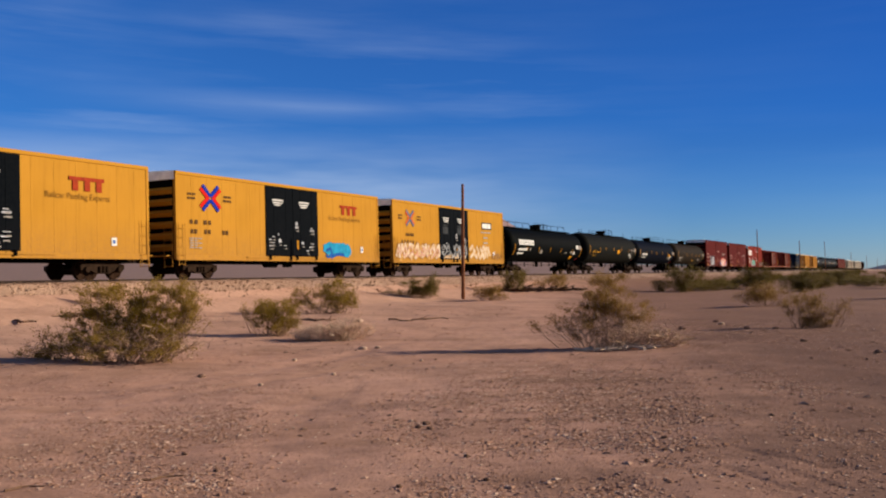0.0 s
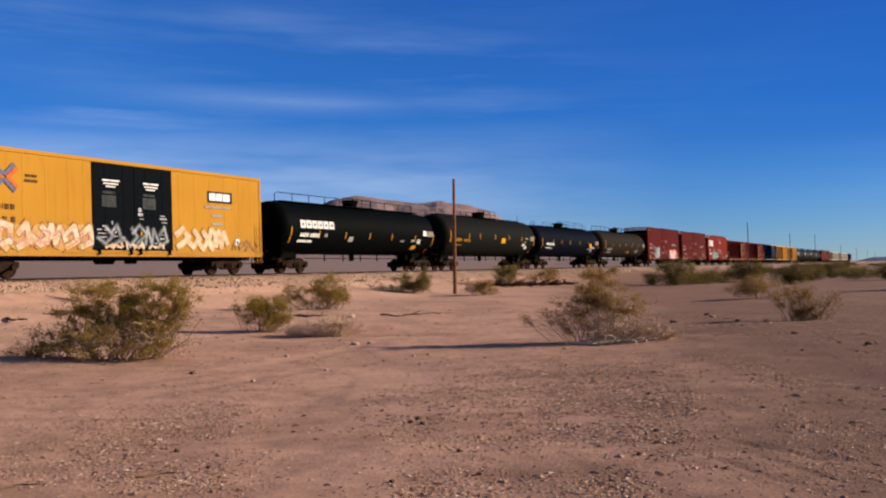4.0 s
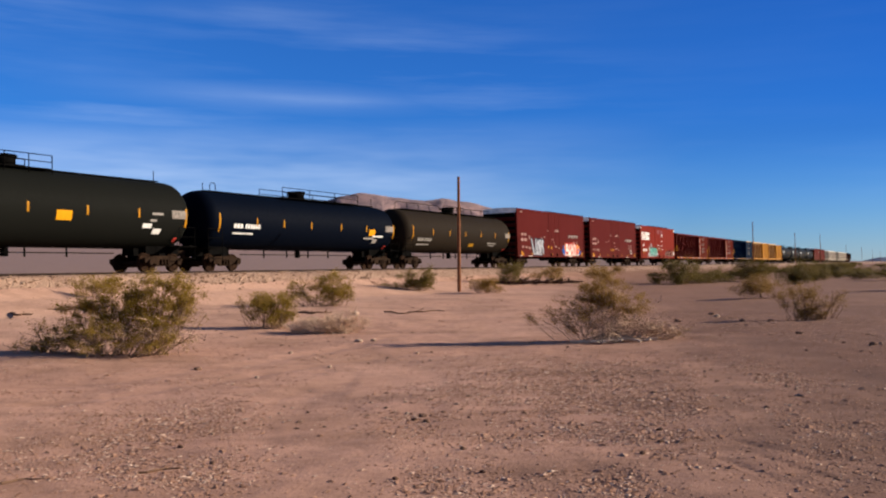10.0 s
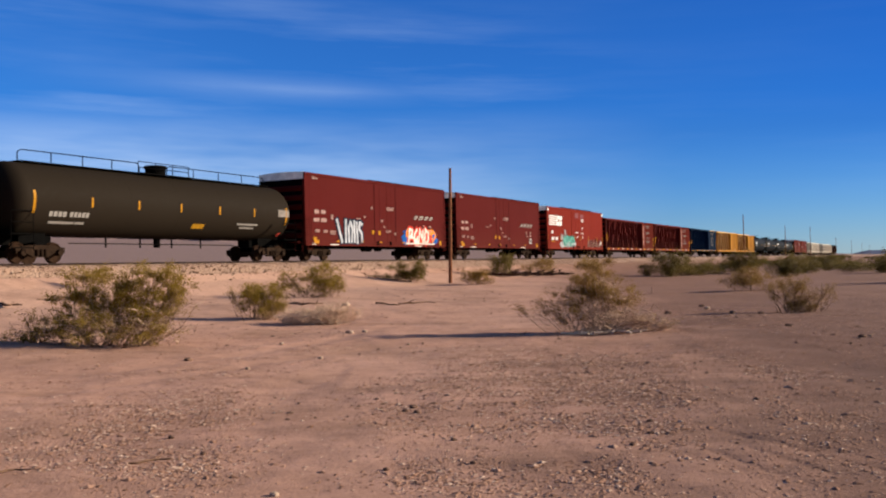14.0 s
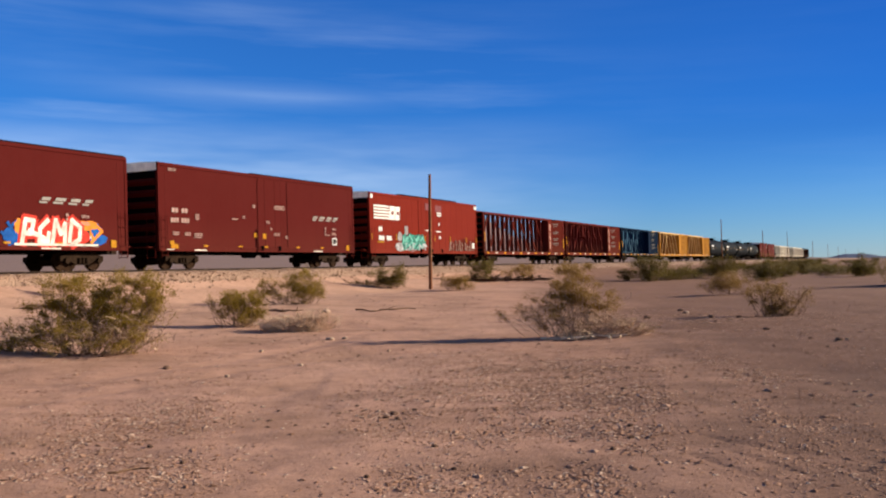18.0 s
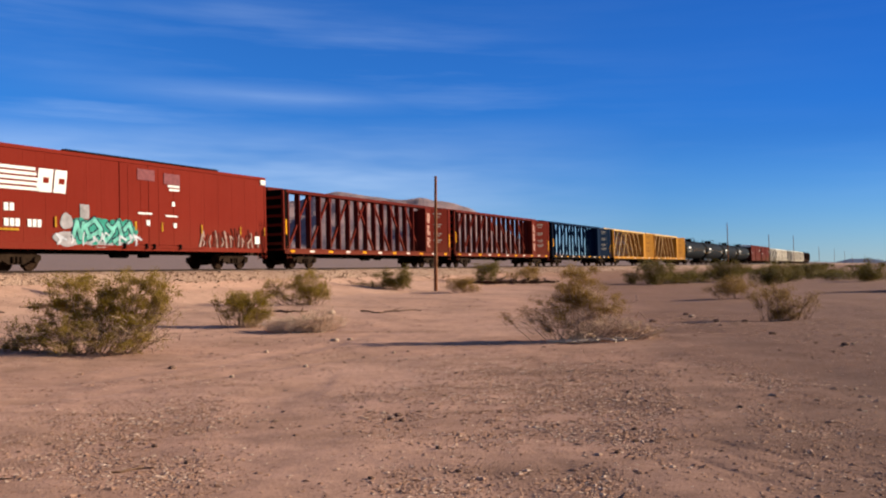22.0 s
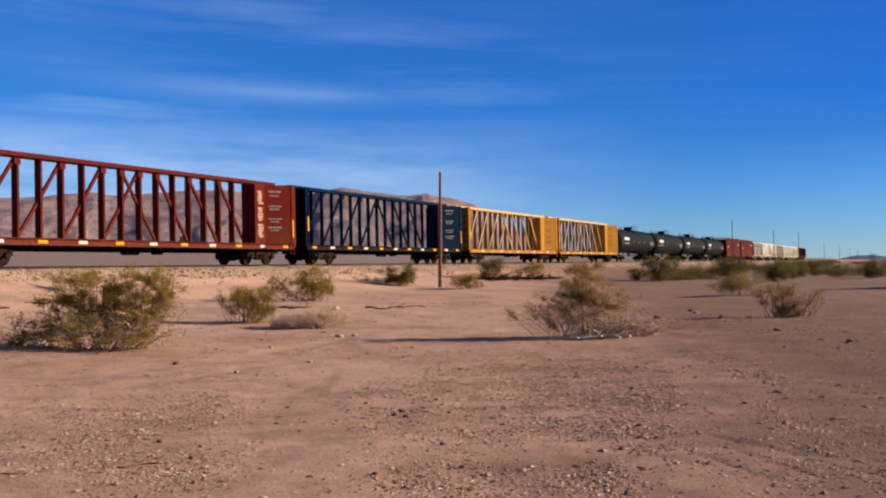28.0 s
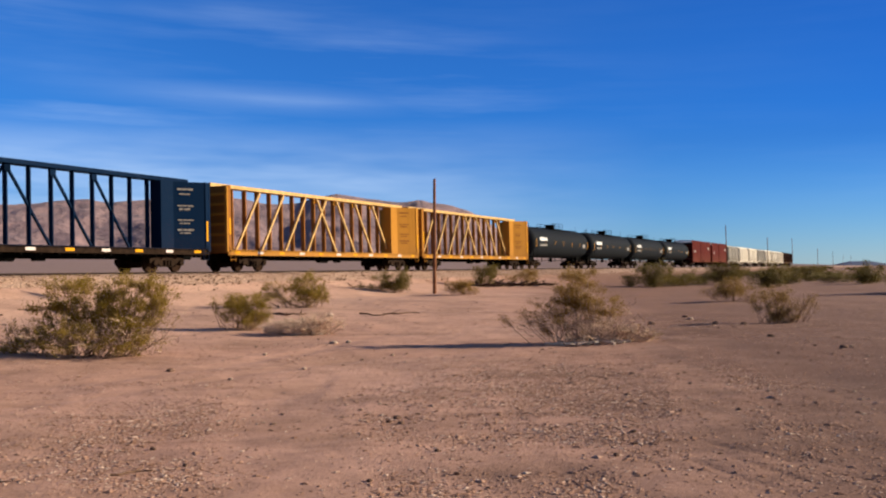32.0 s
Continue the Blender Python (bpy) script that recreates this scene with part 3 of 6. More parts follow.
# ---- track ----
def track_bed():
    bm = bmesh.new()
    side = [(-5.4, -1.4), (-4.2, -0.84), (-3.3, -0.50), (-2.5, -0.19), (-1.7, -0.10), (-0.95, -0.15), (0.95, -0.15), (1.7, -0.12), (2.5, -0.24), (3.3, -0.52), (4.2, -0.84), (5.4, -1.4)]
    us = [-90 + 0.8 * k for k in range(400)] + [230 + 12 * k for k in range(160)]
    last = None
    for u in us:
        row = []
        for y, z in side:
            wob = 0.05 * noise.noise(Vector((u * 0.7, y * 1.3, 2.0)))
            row.append(bm.verts.new(TRACK @ Vector((u, y + wob * 2, z + wob))))
        if last:
            for a in range(len(side) - 1):
                bm.faces.new((last[a], row[a], row[a + 1], last[a + 1]))
        last = row
    me = mesh_of("track_bed", bm, BALLAST_BED)
    tagged(new("track_bed", me), "pale crushed-stone ballast bank of the railway", "track bed", kind="structure")


def bed_material():
    m, n, b = material("ballast_bed")
    pos = n.add("ShaderNodeTexCoord").outputs["Object"]
    v = n.add("ShaderNodeTexVoronoi", {"Vector": pos, "Scale": 11.0})
    c = n.mix(n.add("ShaderNodeSeparateColor", {0: v.outputs["Color"]}).outputs[0], (0.315, 0.190, 0.125), (0.42, 0.272, 0.185))
    c = n.mix(n.ramp(n.noise(pos, 0.8, 4.0), 0.4, 0.7, 0.0, 0.5), c, (0.41, 0.248, 0.166))
    c = n.mix(n.ramp(n.noise(pos, 0.45, 5.0, 0.65), 0.42, 0.60, 0.0, 0.85), c, (0.27, 0.158, 0.105))
    east = n.add("ShaderNodeSeparateXYZ", {0: pos}).outputs[0]
    c = n.mix(n.ramp(east, -4.0, 8.0, 0.0, 0.8), c, (0.225, 0.128, 0.085))
    link(n, c, b, "Base Color")
    b.inputs["Roughness"].default_value = 0.95
    bump(n, b, v.outputs["Distance"], 0.8, 0.06)
    return m


BALLAST_BED = bed_material()
track_bed()

rng_tie = random.Random(4)
track = thing("railway_track", "single railway track with rusty rails on wooden ties", "track", kind="structure", at=TRACK)
for side in (-0.7525, 0.7525):
    bm = bmesh.new()
    for y0, y1, z0, z1 in ((-0.036, 0.036, -0.05, 0.0), (-0.009, 0.009, -0.15, -0.05), (-0.07, 0.07, -0.172, -0.15)):
        box(bm, -90, 2100, side + y0, side + y1, z0, z1)
    part("rail", bm, RAIL, track, "rusty steel rail with a worn top")
tie_mesh = mesh_of("tie", boxed(-0.115, 0.115, -1.3, 1.3, -0.35, -0.173, bevel=0.012), TIE)
for k in range(290):
    part("tie", tie_mesh, TIE, track, at=pose(-30 + 0.53 * k, rng_tie.uniform(-0.04, 0.04), 0, 0, 0, rng_tie.uniform(-1, 1)))
bm = bmesh.new()
for k in range(900):
    box(bm, 123.8 + 0.53 * k - 0.115, 123.8 + 0.53 * k + 0.115, -1.3, 1.3, -0.35, -0.173)
tagged(part("tie", bm, TIE, track), kind="stuff")


def stones(name, spots, size, mat, label, category, seed, flat=0.6):
    """Many small stones in one mesh, each a squashed, uneven lump."""
    rng = random.Random(seed)
    base = [(1, 0, 0), (-1, 0, 0), (0, 1, 0), (0, -1, 0), (0, 0, 1), (0, 0, -0.6)]
    tri = [(0, 2, 4), (2, 1, 4), (1, 3, 4), (3, 0, 4), (2, 0, 5), (1, 2, 5), (3, 1, 5), (0, 3, 5)]
    verts, faces = [], []
    for x, y, z in spots:
        s = size * min(2.2, rng.lognormvariate(0, 0.42))
        a = rng.uniform(0, 6.28)
        ca, sa = math.cos(a), math.sin(a)
        o = len(verts)
        for bx, by, bz in base:
            k = rng.uniform(0.7, 1.25) * s
            px, py = bx * k * 1.2, by * k * 0.85
            verts.append((x + px * ca - py * sa, y + px * sa + py * ca, z + bz * k * flat + s * 0.1))
        faces.extend((o + i, o + j, o + l) for i, j, l in tri)
    me = bpy.data.meshes.new(name)
    me.from_pydata(verts, [], faces)
    me.materials.append(mat)
    return tagged(new(name, me), label, category, kind="stuff")


rng = random.Random(11)
ballast_spots = []
for _ in range(9000):
    u = rng.uniform(-22, 100) if rng.random() < 0.75 else rng.uniform(100, 260)
    y = -rng.triangular(1.5, 4.6, 2.4)
    z = float(np.interp(y, [-5.4, -4.2, -3.3, -2.5, -1.7], [-1.1, -0.80, -0.48, -0.18, -0.09]))
    ballast_spots.append(tuple(TRACK @ Vector((u, y, z))))
stones("ballast_stones", ballast_spots, 0.030, BALLAST, "loose pale ballast stones along the bank", "ballast", 5, 0.55)
rubble_spots = []
for _ in range(2600):
    u = rng.uniform(-25, 130)
    y = -rng.triangular(1.9, 5.4, 3.0)
    z = float(np.interp(y, [-5.4, -4.2, -3.3, -2.5, -1.7], [-1.1, -0.80, -0.48, -0.18, -0.09]))
    if noise.noise(Vector((u * 0.35, y * 0.8, 7.0))) > -0.12:
        rubble_spots.append(tuple(TRACK @ Vector((u, y, z))))
stones("ballast_rubble", rubble_spots, 0.055, BALLAST, "pale broken rock strewn down the railway bank", "ballast", 15, 0.6)

for name, count, size, lim, seed in (("desert_gravel", 250000, 0.0120, 0.62, 6), ("desert_pebbles", 64000, 0.0175, 0.95, 8), ("coarse_gravel", 19000, 0.025, 2.1, 12)):
    gravel_spots = []
    for _ in range(count):
        r = 4.6 + 32.0 * rng.random() ** 1.7
        az = radians(rng.uniform(-31, 31))
        x, y = r * math.sin(az), r * math.cos(az)
        if rng.random() * lim < stoniness(x, y):
            gravel_spots.append((x, y, height(x, y)))
    stones(name, gravel_spots, size, GRAVEL, "scattered brown and pale desert gravel" if size < 0.015 else "loose brown desert pebbles" if size < 0.025 else "coarse brown and pale gravel stones", "gravel", seed, 0.26)

# larger loose stones, farther out and along the foot of the bank
stone_spots = []
for _ in range(4600):
    r = 8.0 + 37.0 * rng.random() ** 1.1
    az = radians(rng.uniform(-31, 31))
    x, y = r * math.sin(az), r * math.cos(az)
    q = TRACK_V + x * DY - y * DX
    if q > 5.0 and rng.random() < 0.25 + 1.3 * noise.noise(Vector((x, y, 4.0)) * 0.35) + (0.3 if q < 12 else 0.0) - (0.12 if r < 17 else 0.0):
        stone_spots.append((x, y, height(x, y)))
stones("loose_stones", stone_spots, 0.025, STONES_BROWN, "loose brown stones on the open sand", "stones", 9, 0.36)

# ---- rolling stock ----
AT = pose(0, 0, 0)


def shared(fn):
    """Meshes made once and used by all cars."""
    made = {}

    def get(*args):
        if args not in made:
            made[args] = fn(*args)
        return made[args]
    return get


@shared
def wheelset_mesh():
    bm = bmesh.new()
    for s in (-1, 1):
        prof = [(s * 0.68, 0.0), (s * 0.68, 0.445), (s * 0.715, 0.445), (s * 0.72, 0.42), (s * 0.815, 0.415), (s * 0.815, 0.36),
                (s * 0.78, 0.33), (s * 0.775, 0.16), (s * 0.83, 0.13), (s * 0.83, 0.0)]
        lathe(bm, prof, 24, "y")
    bar(bm, (0, -1.0, 0), (0, 1.0, 0), 0.08, 10)
    return mesh_of("wheelset", bm, WHEEL, True)


@shared
def side_frame_mesh():
    bm = bmesh.new()
    pts = [(-1.2, 0.40), (-1.2, 0.62), (-0.55, 0.72), (0.55, 0.72), (1.2, 0.62), (1.2, 0.40), (0.72, 0.42), (0.36, 0.24), (-0.36, 0.24), (-0.72, 0.42)]
    rings = [[bm.verts.new((x, y, z)) for x, z in pts] for y in (-0.09, 0.09)]
    bm.faces.new(rings[0])
    bm.faces.new(rings[1][::-1])
    for k in range(len(pts)):
        j = (k + 1) % len(pts)
        bm.faces.new((rings[0][k], rings[1][k], rings[1][j], rings[0][j]))
    for x in (-0.2, 0.0, 0.2):
        bar(bm, (x, -0.13, 0.3), (x, -0.13, 0.55), 0.07, 8)
    for x in (-0.9, 0.9):
        bar(bm, (x, -0.2, 0.42), (x, 0.0, 0.42), 0.13, 10)
    return mesh_of("side_frame", bm, STEEL)


@shared
def bolster_mesh():
    return mesh_of("bolster", boxed(-0.2, 0.2, -1.0, 1.0, 0.5, 0.84, bevel=0.04), UNDER)


@shared
def coupler_mesh():
    bm = bmesh.new()
    box(bm, -0.7, 0.35, -0.09, 0.09, 0.78, 0.98)
    box(bm, 0.3, 0.62, -0.16, 0.16, 0.74, 1.02)
    return mesh_of("coupler", bm, STEEL)


WHEELSETS = {-1: [], 1: []}
CARS = []


def running_gear(car, length, inset):
    for s in (-1, 1):
        x = s * (length / 2 - inset)
        bogie = part("bogie", bolster_mesh(), STEEL, car, "dusty cast-steel bogie", at=pose(x, 0, 0))
        for y in (-1.0, 1.0):
            part("side_frame", side_frame_mesh(), STEEL, bogie, at=pose(0, y, 0, 0, 0, 0 if y < 0 else 180))
        for k in (-1, 1):
            w = part("wheelset", wheelset_mesh(), WHEEL, bogie, at=pose(k * 0.9, 0, 0.42))
            WHEELSETS[k].append(w)
        part("coupler", coupler_mesh(), STEEL, car, at=pose(s * (length / 2 + 0.15), 0, 0, 0, 0, 0 if s > 0 else 180))


def brakes(car, x, y, z, bx, bz):
    bm = bmesh.new()
    bar(bm, (x, y, z), (x + 0.9, y, z), 0.2, 10)
    part("brake_cylinder", bm, UNDER, car)
    part("brake_box", boxed(bx, bx + 0.5, y - 0.1, y + 0.2, bz, 0.9, bevel=0.02), UNDER, car)


def new_car(name, label, u0, u1, group):
    car = thing(name, label, "railcar", group)
    car.matrix_basis = TRACK @ pose((u0 + u1) / 2, 0, 0)
    CARS.append((car, (u0 + u1) / 2))
    return car


def decal(name, car, shapes, mat, y, label="", proud=0.012):
    """Flat paint on the side that faces the camera: polygons in x and z."""
    bm = bmesh.new()
    for k, poly in enumerate(shapes):
        lift = proud + 0.0002 * (k % 40)
        front = [bm.verts.new((x, y - lift, z)) for x, z in poly]
        back = [bm.verts.new((x, y + 0.002, z)) for x, z in poly]
        bm.faces.new(front)
        for k in range(len(poly)):
            j = (k + 1) % len(poly)
            bm.faces.new((front[k], back[k], back[j], front[j]))
    ob = part(name, bm, mat, car, label)
    return tagged(ob, kind="stuff") if len(shapes) > 1 else ob


def rect(x, z, w, h, lean=0.0):
    return [(x, z), (x + w, z), (x + w + lean, z + h), (x + lean, z + h)]


def lettered(rects):
    """Blocks of illegible small print: each block becomes rows of short bars."""
    out = []
    for x, z, w, h in rects:
        rows = 1 if h < 0.13 else 2 if h < 0.24 else 3
        tall = h / rows
        for r in range(rows):
            px = x
            k = 0
            while px < x + w - 0.03:
                step = (0.07, 0.1, 0.06)[(k + r) % 3]
                out.append(rect(px, z + r * tall + tall * 0.12, min(step, x + w - px), tall * 0.68))
                px += step + 0.035
                k += 1
    return out


def row_of_bars(x, z, widths, h, gap=0.05, lean=0.0):
    out = []
    for w in widths:
        out.append(rect(x, z, w, h, lean))
        x += w + gap
    return out


def strip(pts, wide):
    """A painted stroke through points."""
    out = []
    for (x0, z0), (x1, z1) in zip(pts, pts[1:]):
        d = math.hypot(x1 - x0, z1 - z0)
        nx, nz = -(z1 - z0) / d * wide / 2, (x1 - x0) / d * wide / 2
        ex, ez = (x1 - x0) / d * wide * 0.3, (z1 - z0) / d * wide * 0.3
        out.append([(x0 - ex + nx, z0 - ez + nz), (x0 - ex - nx, z0 - ez - nz), (x1 + ex - nx, z1 + ez - nz), (x1 + ex + nx, z1 + ez + nz)])
    return out


def blob(x, z, rx, rz, seed, sides=30, jag=0.13):
    """A soft-edged patch of spray paint."""
    r = random.Random(seed)
    waves = [(n, r.uniform(-jag, jag), r.uniform(0, 6.28)) for n in (2, 3, 5, 7)]
    out = []
    for i in range(sides):
        a = i * math.tau / sides
        k = 1 + sum(h * math.sin(n * a + f) for n, h, f in waves)
        out.append((x + rx * math.cos(a) * k, z + rz * math.sin(a) * k))
    return out


def scrawl(x0, x1, z0, z1, seed, strokes, fat=1.0):
    """Loose spray strokes that fill a band, in no writing."""
    r = random.Random(seed)
    out = []
    for k in range(strokes):
        x = x0 + (x1 - x0) * (k + r.uniform(0.1, 0.9)) / strokes
        h = (z1 - z0) * r.uniform(0.45, 1.0)
        w = (x1 - x0) / strokes * 0.8
        pts = [(x, z0 + r.uniform(0, 0.1)), (x + w * r.uniform(-0.3, 0.6), z0 + h * 0.5), (x + w * r.uniform(-0.5, 0.8), z0 + h)]
        if r.random() < 0.6:
            pts.append((x + w * r.uniform(0.4, 1.1), z0 + h * r.uniform(0.3, 0.8)))
        out += strip(pts, r.uniform(0.06, 0.13) * fat)
    return out


STROKES = (((0.5, 0), (0.0, 0.35), (0.25, 0.95), (0.85, 0.8), (0.75, 0.25), (0.35, 0.3)), ((-0.2, 0.2), (0.15, 0.9), (0.45, 0.15), (0.75, 0.85), (1.2, 0.3)),
           ((-0.3, 0.7), (0.4, 1.0), (1.1, 0.6), (0.5, 0.35), (-0.1, 0.1)), ((0.1, 0.05), (0.9, 0.3), (0.6, 0.95), (0.05, 0.6)), ((-0.2, 0.45), (0.5, 0.1), (1.2, 0.5), (0.6, 0.9)))


def throw_up(x0, x1, z0, z1, seed, n):
    """Fat looping sprayed shapes side by side, in no writing."""
    r = random.Random(seed)
    out = []
    wide = (x1 - x0) / n
    for k in range(n):
        lift, lean = r.uniform(0, 0.12), r.uniform(-0.15, 0.15)
        shape = r.choice(STROKES)
        out.append([(x0 + wide * (k + 0.04 + px * 0.88 + lean * pz), z0 + (z1 - z0) * (lift + pz * (0.9 - lift)) + r.uniform(-0.04, 0.04)) for px, pz in shape])
    return out


def strokes(lines, wide):
    return [q for pts in lines for q in strip(pts, wide)]


def ladder(bm, x, y, z0, z1, wide=0.42, step=0.42):
    for s in (0, wide):
        bar(bm, (x + s, y, z0), (x + s, y, z1), 0.014, 5)
    z = z0 + 0.1
    while z < z1:
        bar(bm, (x, y, z), (x + wide, y, z), 0.013, 5)
        z += step


def boxcar(u0, u1, body, end_mat, label, posts, door, door_mat, group, eave=4.95, door_out=0.03):
    """A 60-foot boxcar. posts: places of the side posts, as parts of its length. door: places of its leaves."""
    length, half = u1 - u0, 1.6
    car = new_car("boxcar", label, u0, u1, group)
    a, b = -length / 2, length / 2
    bm = bmesh.new()
    box(bm, a + 0.12, b - 0.12, -half + 0.02, half - 0.02, 1.0, eave - 0.02)
    part("body", bm, body, car)
    part("side_sill", boxed(a + 0.05, b - 0.05, -half - 0.01, -half + 0.14, 0.84, 1.08, bevel=0.015), body, car)
    part("top_chord", boxed(a + 0.02, b - 0.02, -half - 0.02, -half + 0.12, eave - 0.13, eave + 0.03, bevel=0.015), body, car)
    # roof with a low peak and cross ribs, ending short of the lower end
    bm = bmesh.new()
    ring = [(-half + 0.02, eave + 0.01), (-0.4, eave + 0.06), (0.4, eave + 0.06), (half - 0.02, eave + 0.01)]
    rows = [[bm.verts.new((x, y, z)) for y, z in ring] + [bm.verts.new((x, y, eave - 0.28)) for y in (half - 0.05, -half + 0.06)] for x in (a + 0.03, b - 0.03)]
    for k in range(6):
        j = (k + 1) % 6
        bm.faces.new((rows[0][k], rows[0][j], rows[1][j], rows[1][k]))
    bm.faces.new(rows[0][::-1])
    bm.faces.new(rows[1])
    roof = part("roof", bm, ROOF, car, "pale galvanised roof")
    n = 16
    for k in range(n + 1):
        x = a + 0.2 + (length - 0.4) * k / n
        bm = bmesh.new()
        for (y0, z0), (y1, z1) in zip(ring, ring[1:]):
            bar(bm, (x, y0 * 0.9, z0 + 0.02), (x, y1 * 0.9, z1 + 0.02), 0.035, 4)
        part("roof_rib", bm, ROOF, roof)
    # ends with horizontal corrugations; shade in the recesses is painted as a near-black panel
    for s, x in ((-1, a), (1, b)):
        bm = bmesh.new()
        rim = [(-half + 0.08, eave - 0.36), (half - 0.08, eave - 0.36), (half - 0.08, eave + 0.0), (0.4, eave + 0.07), (-0.4, eave + 0.07), (-half + 0.08, eave + 0.0)]
        faces_ = [[bm.verts.new((xx, yy, zz)) for yy, zz in rim] for xx in (x - s * 0.02, x + s * 0.035)]
        bm.faces.new(faces_[0])
        bm.faces.new(faces_[1][::-1])
        for k in range(6):
            j = (k + 1) % 6
            bm.faces.new((faces_[0][k], faces_[0][j], faces_[1][j], faces_[1][k]))
        part("end_cap", bm, ROOF, car, "pale galvanised end cap of the roof")
        panel = part("end_panel", boxed(*sorted((x + s * -0.12, x + s * -0.02)), -half + 0.04, half - 0.04, 0.95, eave - 0.28), UNDER, car, "corrugated steel end, shade between its ridges painted dark")
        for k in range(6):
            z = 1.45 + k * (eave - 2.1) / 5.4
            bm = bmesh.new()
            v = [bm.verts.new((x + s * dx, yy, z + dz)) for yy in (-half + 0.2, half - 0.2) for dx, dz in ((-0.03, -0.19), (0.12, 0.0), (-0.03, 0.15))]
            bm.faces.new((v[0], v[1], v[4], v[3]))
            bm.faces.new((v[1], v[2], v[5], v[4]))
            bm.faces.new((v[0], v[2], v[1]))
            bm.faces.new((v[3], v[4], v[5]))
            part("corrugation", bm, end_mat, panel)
        part("corner_post", boxed(*sorted((x, x - s * 0.14)), -half - 0.005, -half + 0.14, 0.9, eave), body, car)
        bm = bmesh.new()
        ladder(bm, x - 0.52 if s > 0 else x + 0.1, -half - 0.07, 0.55, 2.55)
        part("ladder", bm, body, car)
        bm = bmesh.new()
        for z in (0.55, 0.95, 1.35, 1.75, 2.15):
            bar(bm, (x + s * 0.09, -half + 0.15, z), (x + s * 0.09, -half + 0.65, z), 0.015, 5)
        for y in (-half + 0.15, -half + 0.65):
            bar(bm, (x + s * 0.09, y, 0.5), (x + s * 0.09, y, 2.4), 0.015, 5)
        part("end_ladder", bm, body, car)
        part("crossover_step", boxed(*sorted((x + s * 0.03, x + s * 0.42)), -1.35, 1.35, 1.02, 1.06), body, car)
    # posts on the side
    for k in posts:
        x = a + length * k
        part("side_post", boxed(x - 0.05, x + 0.05, -half + 0.015, -half + 0.06, 1.06, eave - 0.1, bevel=0.004), body, car)
    # doors
    leaves_ = []
    for x0, x1 in door:
        xa, xb = a + x0 * length, a + x1 * length
        leaf = part("door", boxed(xa + 0.015, xb - 0.015, -half - door_out, -half + 0.06, 1.12, eave - 0.14, bevel=0.01), door_mat, car)
        leaves_.append((leaf, xa, xb))
        for f in (0.28, 0.72):
            bm = bmesh.new()
            x = xa + (xb - xa) * f
            bar(bm, (x, -half - door_out - 0.003, 1.05), (x, -half - door_out - 0.003, eave - 0.2), 0.010, 6)
            part("lock_rod", bm, door_mat, leaf)
        for f in (0.12, 0.88):
            x = xa + (xb - xa) * f
            part("roller", boxed(x - 0.05, x + 0.05, -half - 0.12, -half - 0.02, 0.92, 1.16), UNDER, leaf)
    if door:
        xa, xb = a + door[0][0] * length, a + door[-1][1] * length
        part("door_rail", boxed(xa - 1.6, xb + 1.6, -half - 0.06, -half - 0.005, 0.98, 1.05), body, car)
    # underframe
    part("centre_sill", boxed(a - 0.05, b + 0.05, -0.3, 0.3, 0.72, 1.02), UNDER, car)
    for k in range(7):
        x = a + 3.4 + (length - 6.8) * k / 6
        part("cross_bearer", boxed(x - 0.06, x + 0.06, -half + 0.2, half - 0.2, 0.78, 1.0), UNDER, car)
    brakes(car, -1.5, -0.8, 0.72, 0.3, 0.55)
    running_gear(car, length, 2.2)
    return car, a, b, -half - 0.005, leaves_


POSTS = [0.06, 0.12, 0.18, 0.24, 0.30, 0.345, 0.66, 0.72, 0.78, 0.84, 0.90, 0.955]


def emblem(car, x, z, s, y, red, blue):
    """Crossed chevron emblem: red and blue strips side by side."""
    h, w, kx = s / 2, s * 0.155, 1.2
    blues, reds = [], []
    for sx in (-1, 1):
        for sz in (-1, 1):
            near, far = (x + sx * s * 0.05 * kx, z + sz * s * 0.03), (x + sx * h * 0.86 * kx, z + sz * h * 0.84)
            blues += strip([(near[0] - sx * w * 0.1, near[1] + sz * w * 0.55), (far[0] - sx * w * 0.4, far[1] + sz * w * 0.45)], w)
            reds += strip([(near[0] + sx * w * 0.75, near[1] - sz * w * 0.2), (far[0] + sx * w * 0.45, far[1] - sz * w * 0.45)], w)
    decal("emblem", car, blues, blue, y, proud=0.016)
    decal("emblem", car, reds, red, y)


def slogan(car, x, z, y):
    """The line of small dark lettering under the mark."""
    cu = bpy.data.curves.new("lettering", "FONT")
    cu.body, cu.size, cu.extrude = "Railcar Pooling Experts", 0.36, 0.002
    ob = bpy.data.objects.new("lettering", cu)
    scene.collection.objects.link(ob)
    me = bpy.data.meshes.new_from_object(ob.evaluated_get(bpy.context.evaluated_depsgraph_get()))
    bpy.data.objects.remove(ob)
    me.materials.clear()
    me.materials.append(FAINT)
    tagged(part("lettering", me, FAINT, car, "small dark lettering", at=pose(x, y - 0.008, z, 90, 0, 0)), kind="stuff")


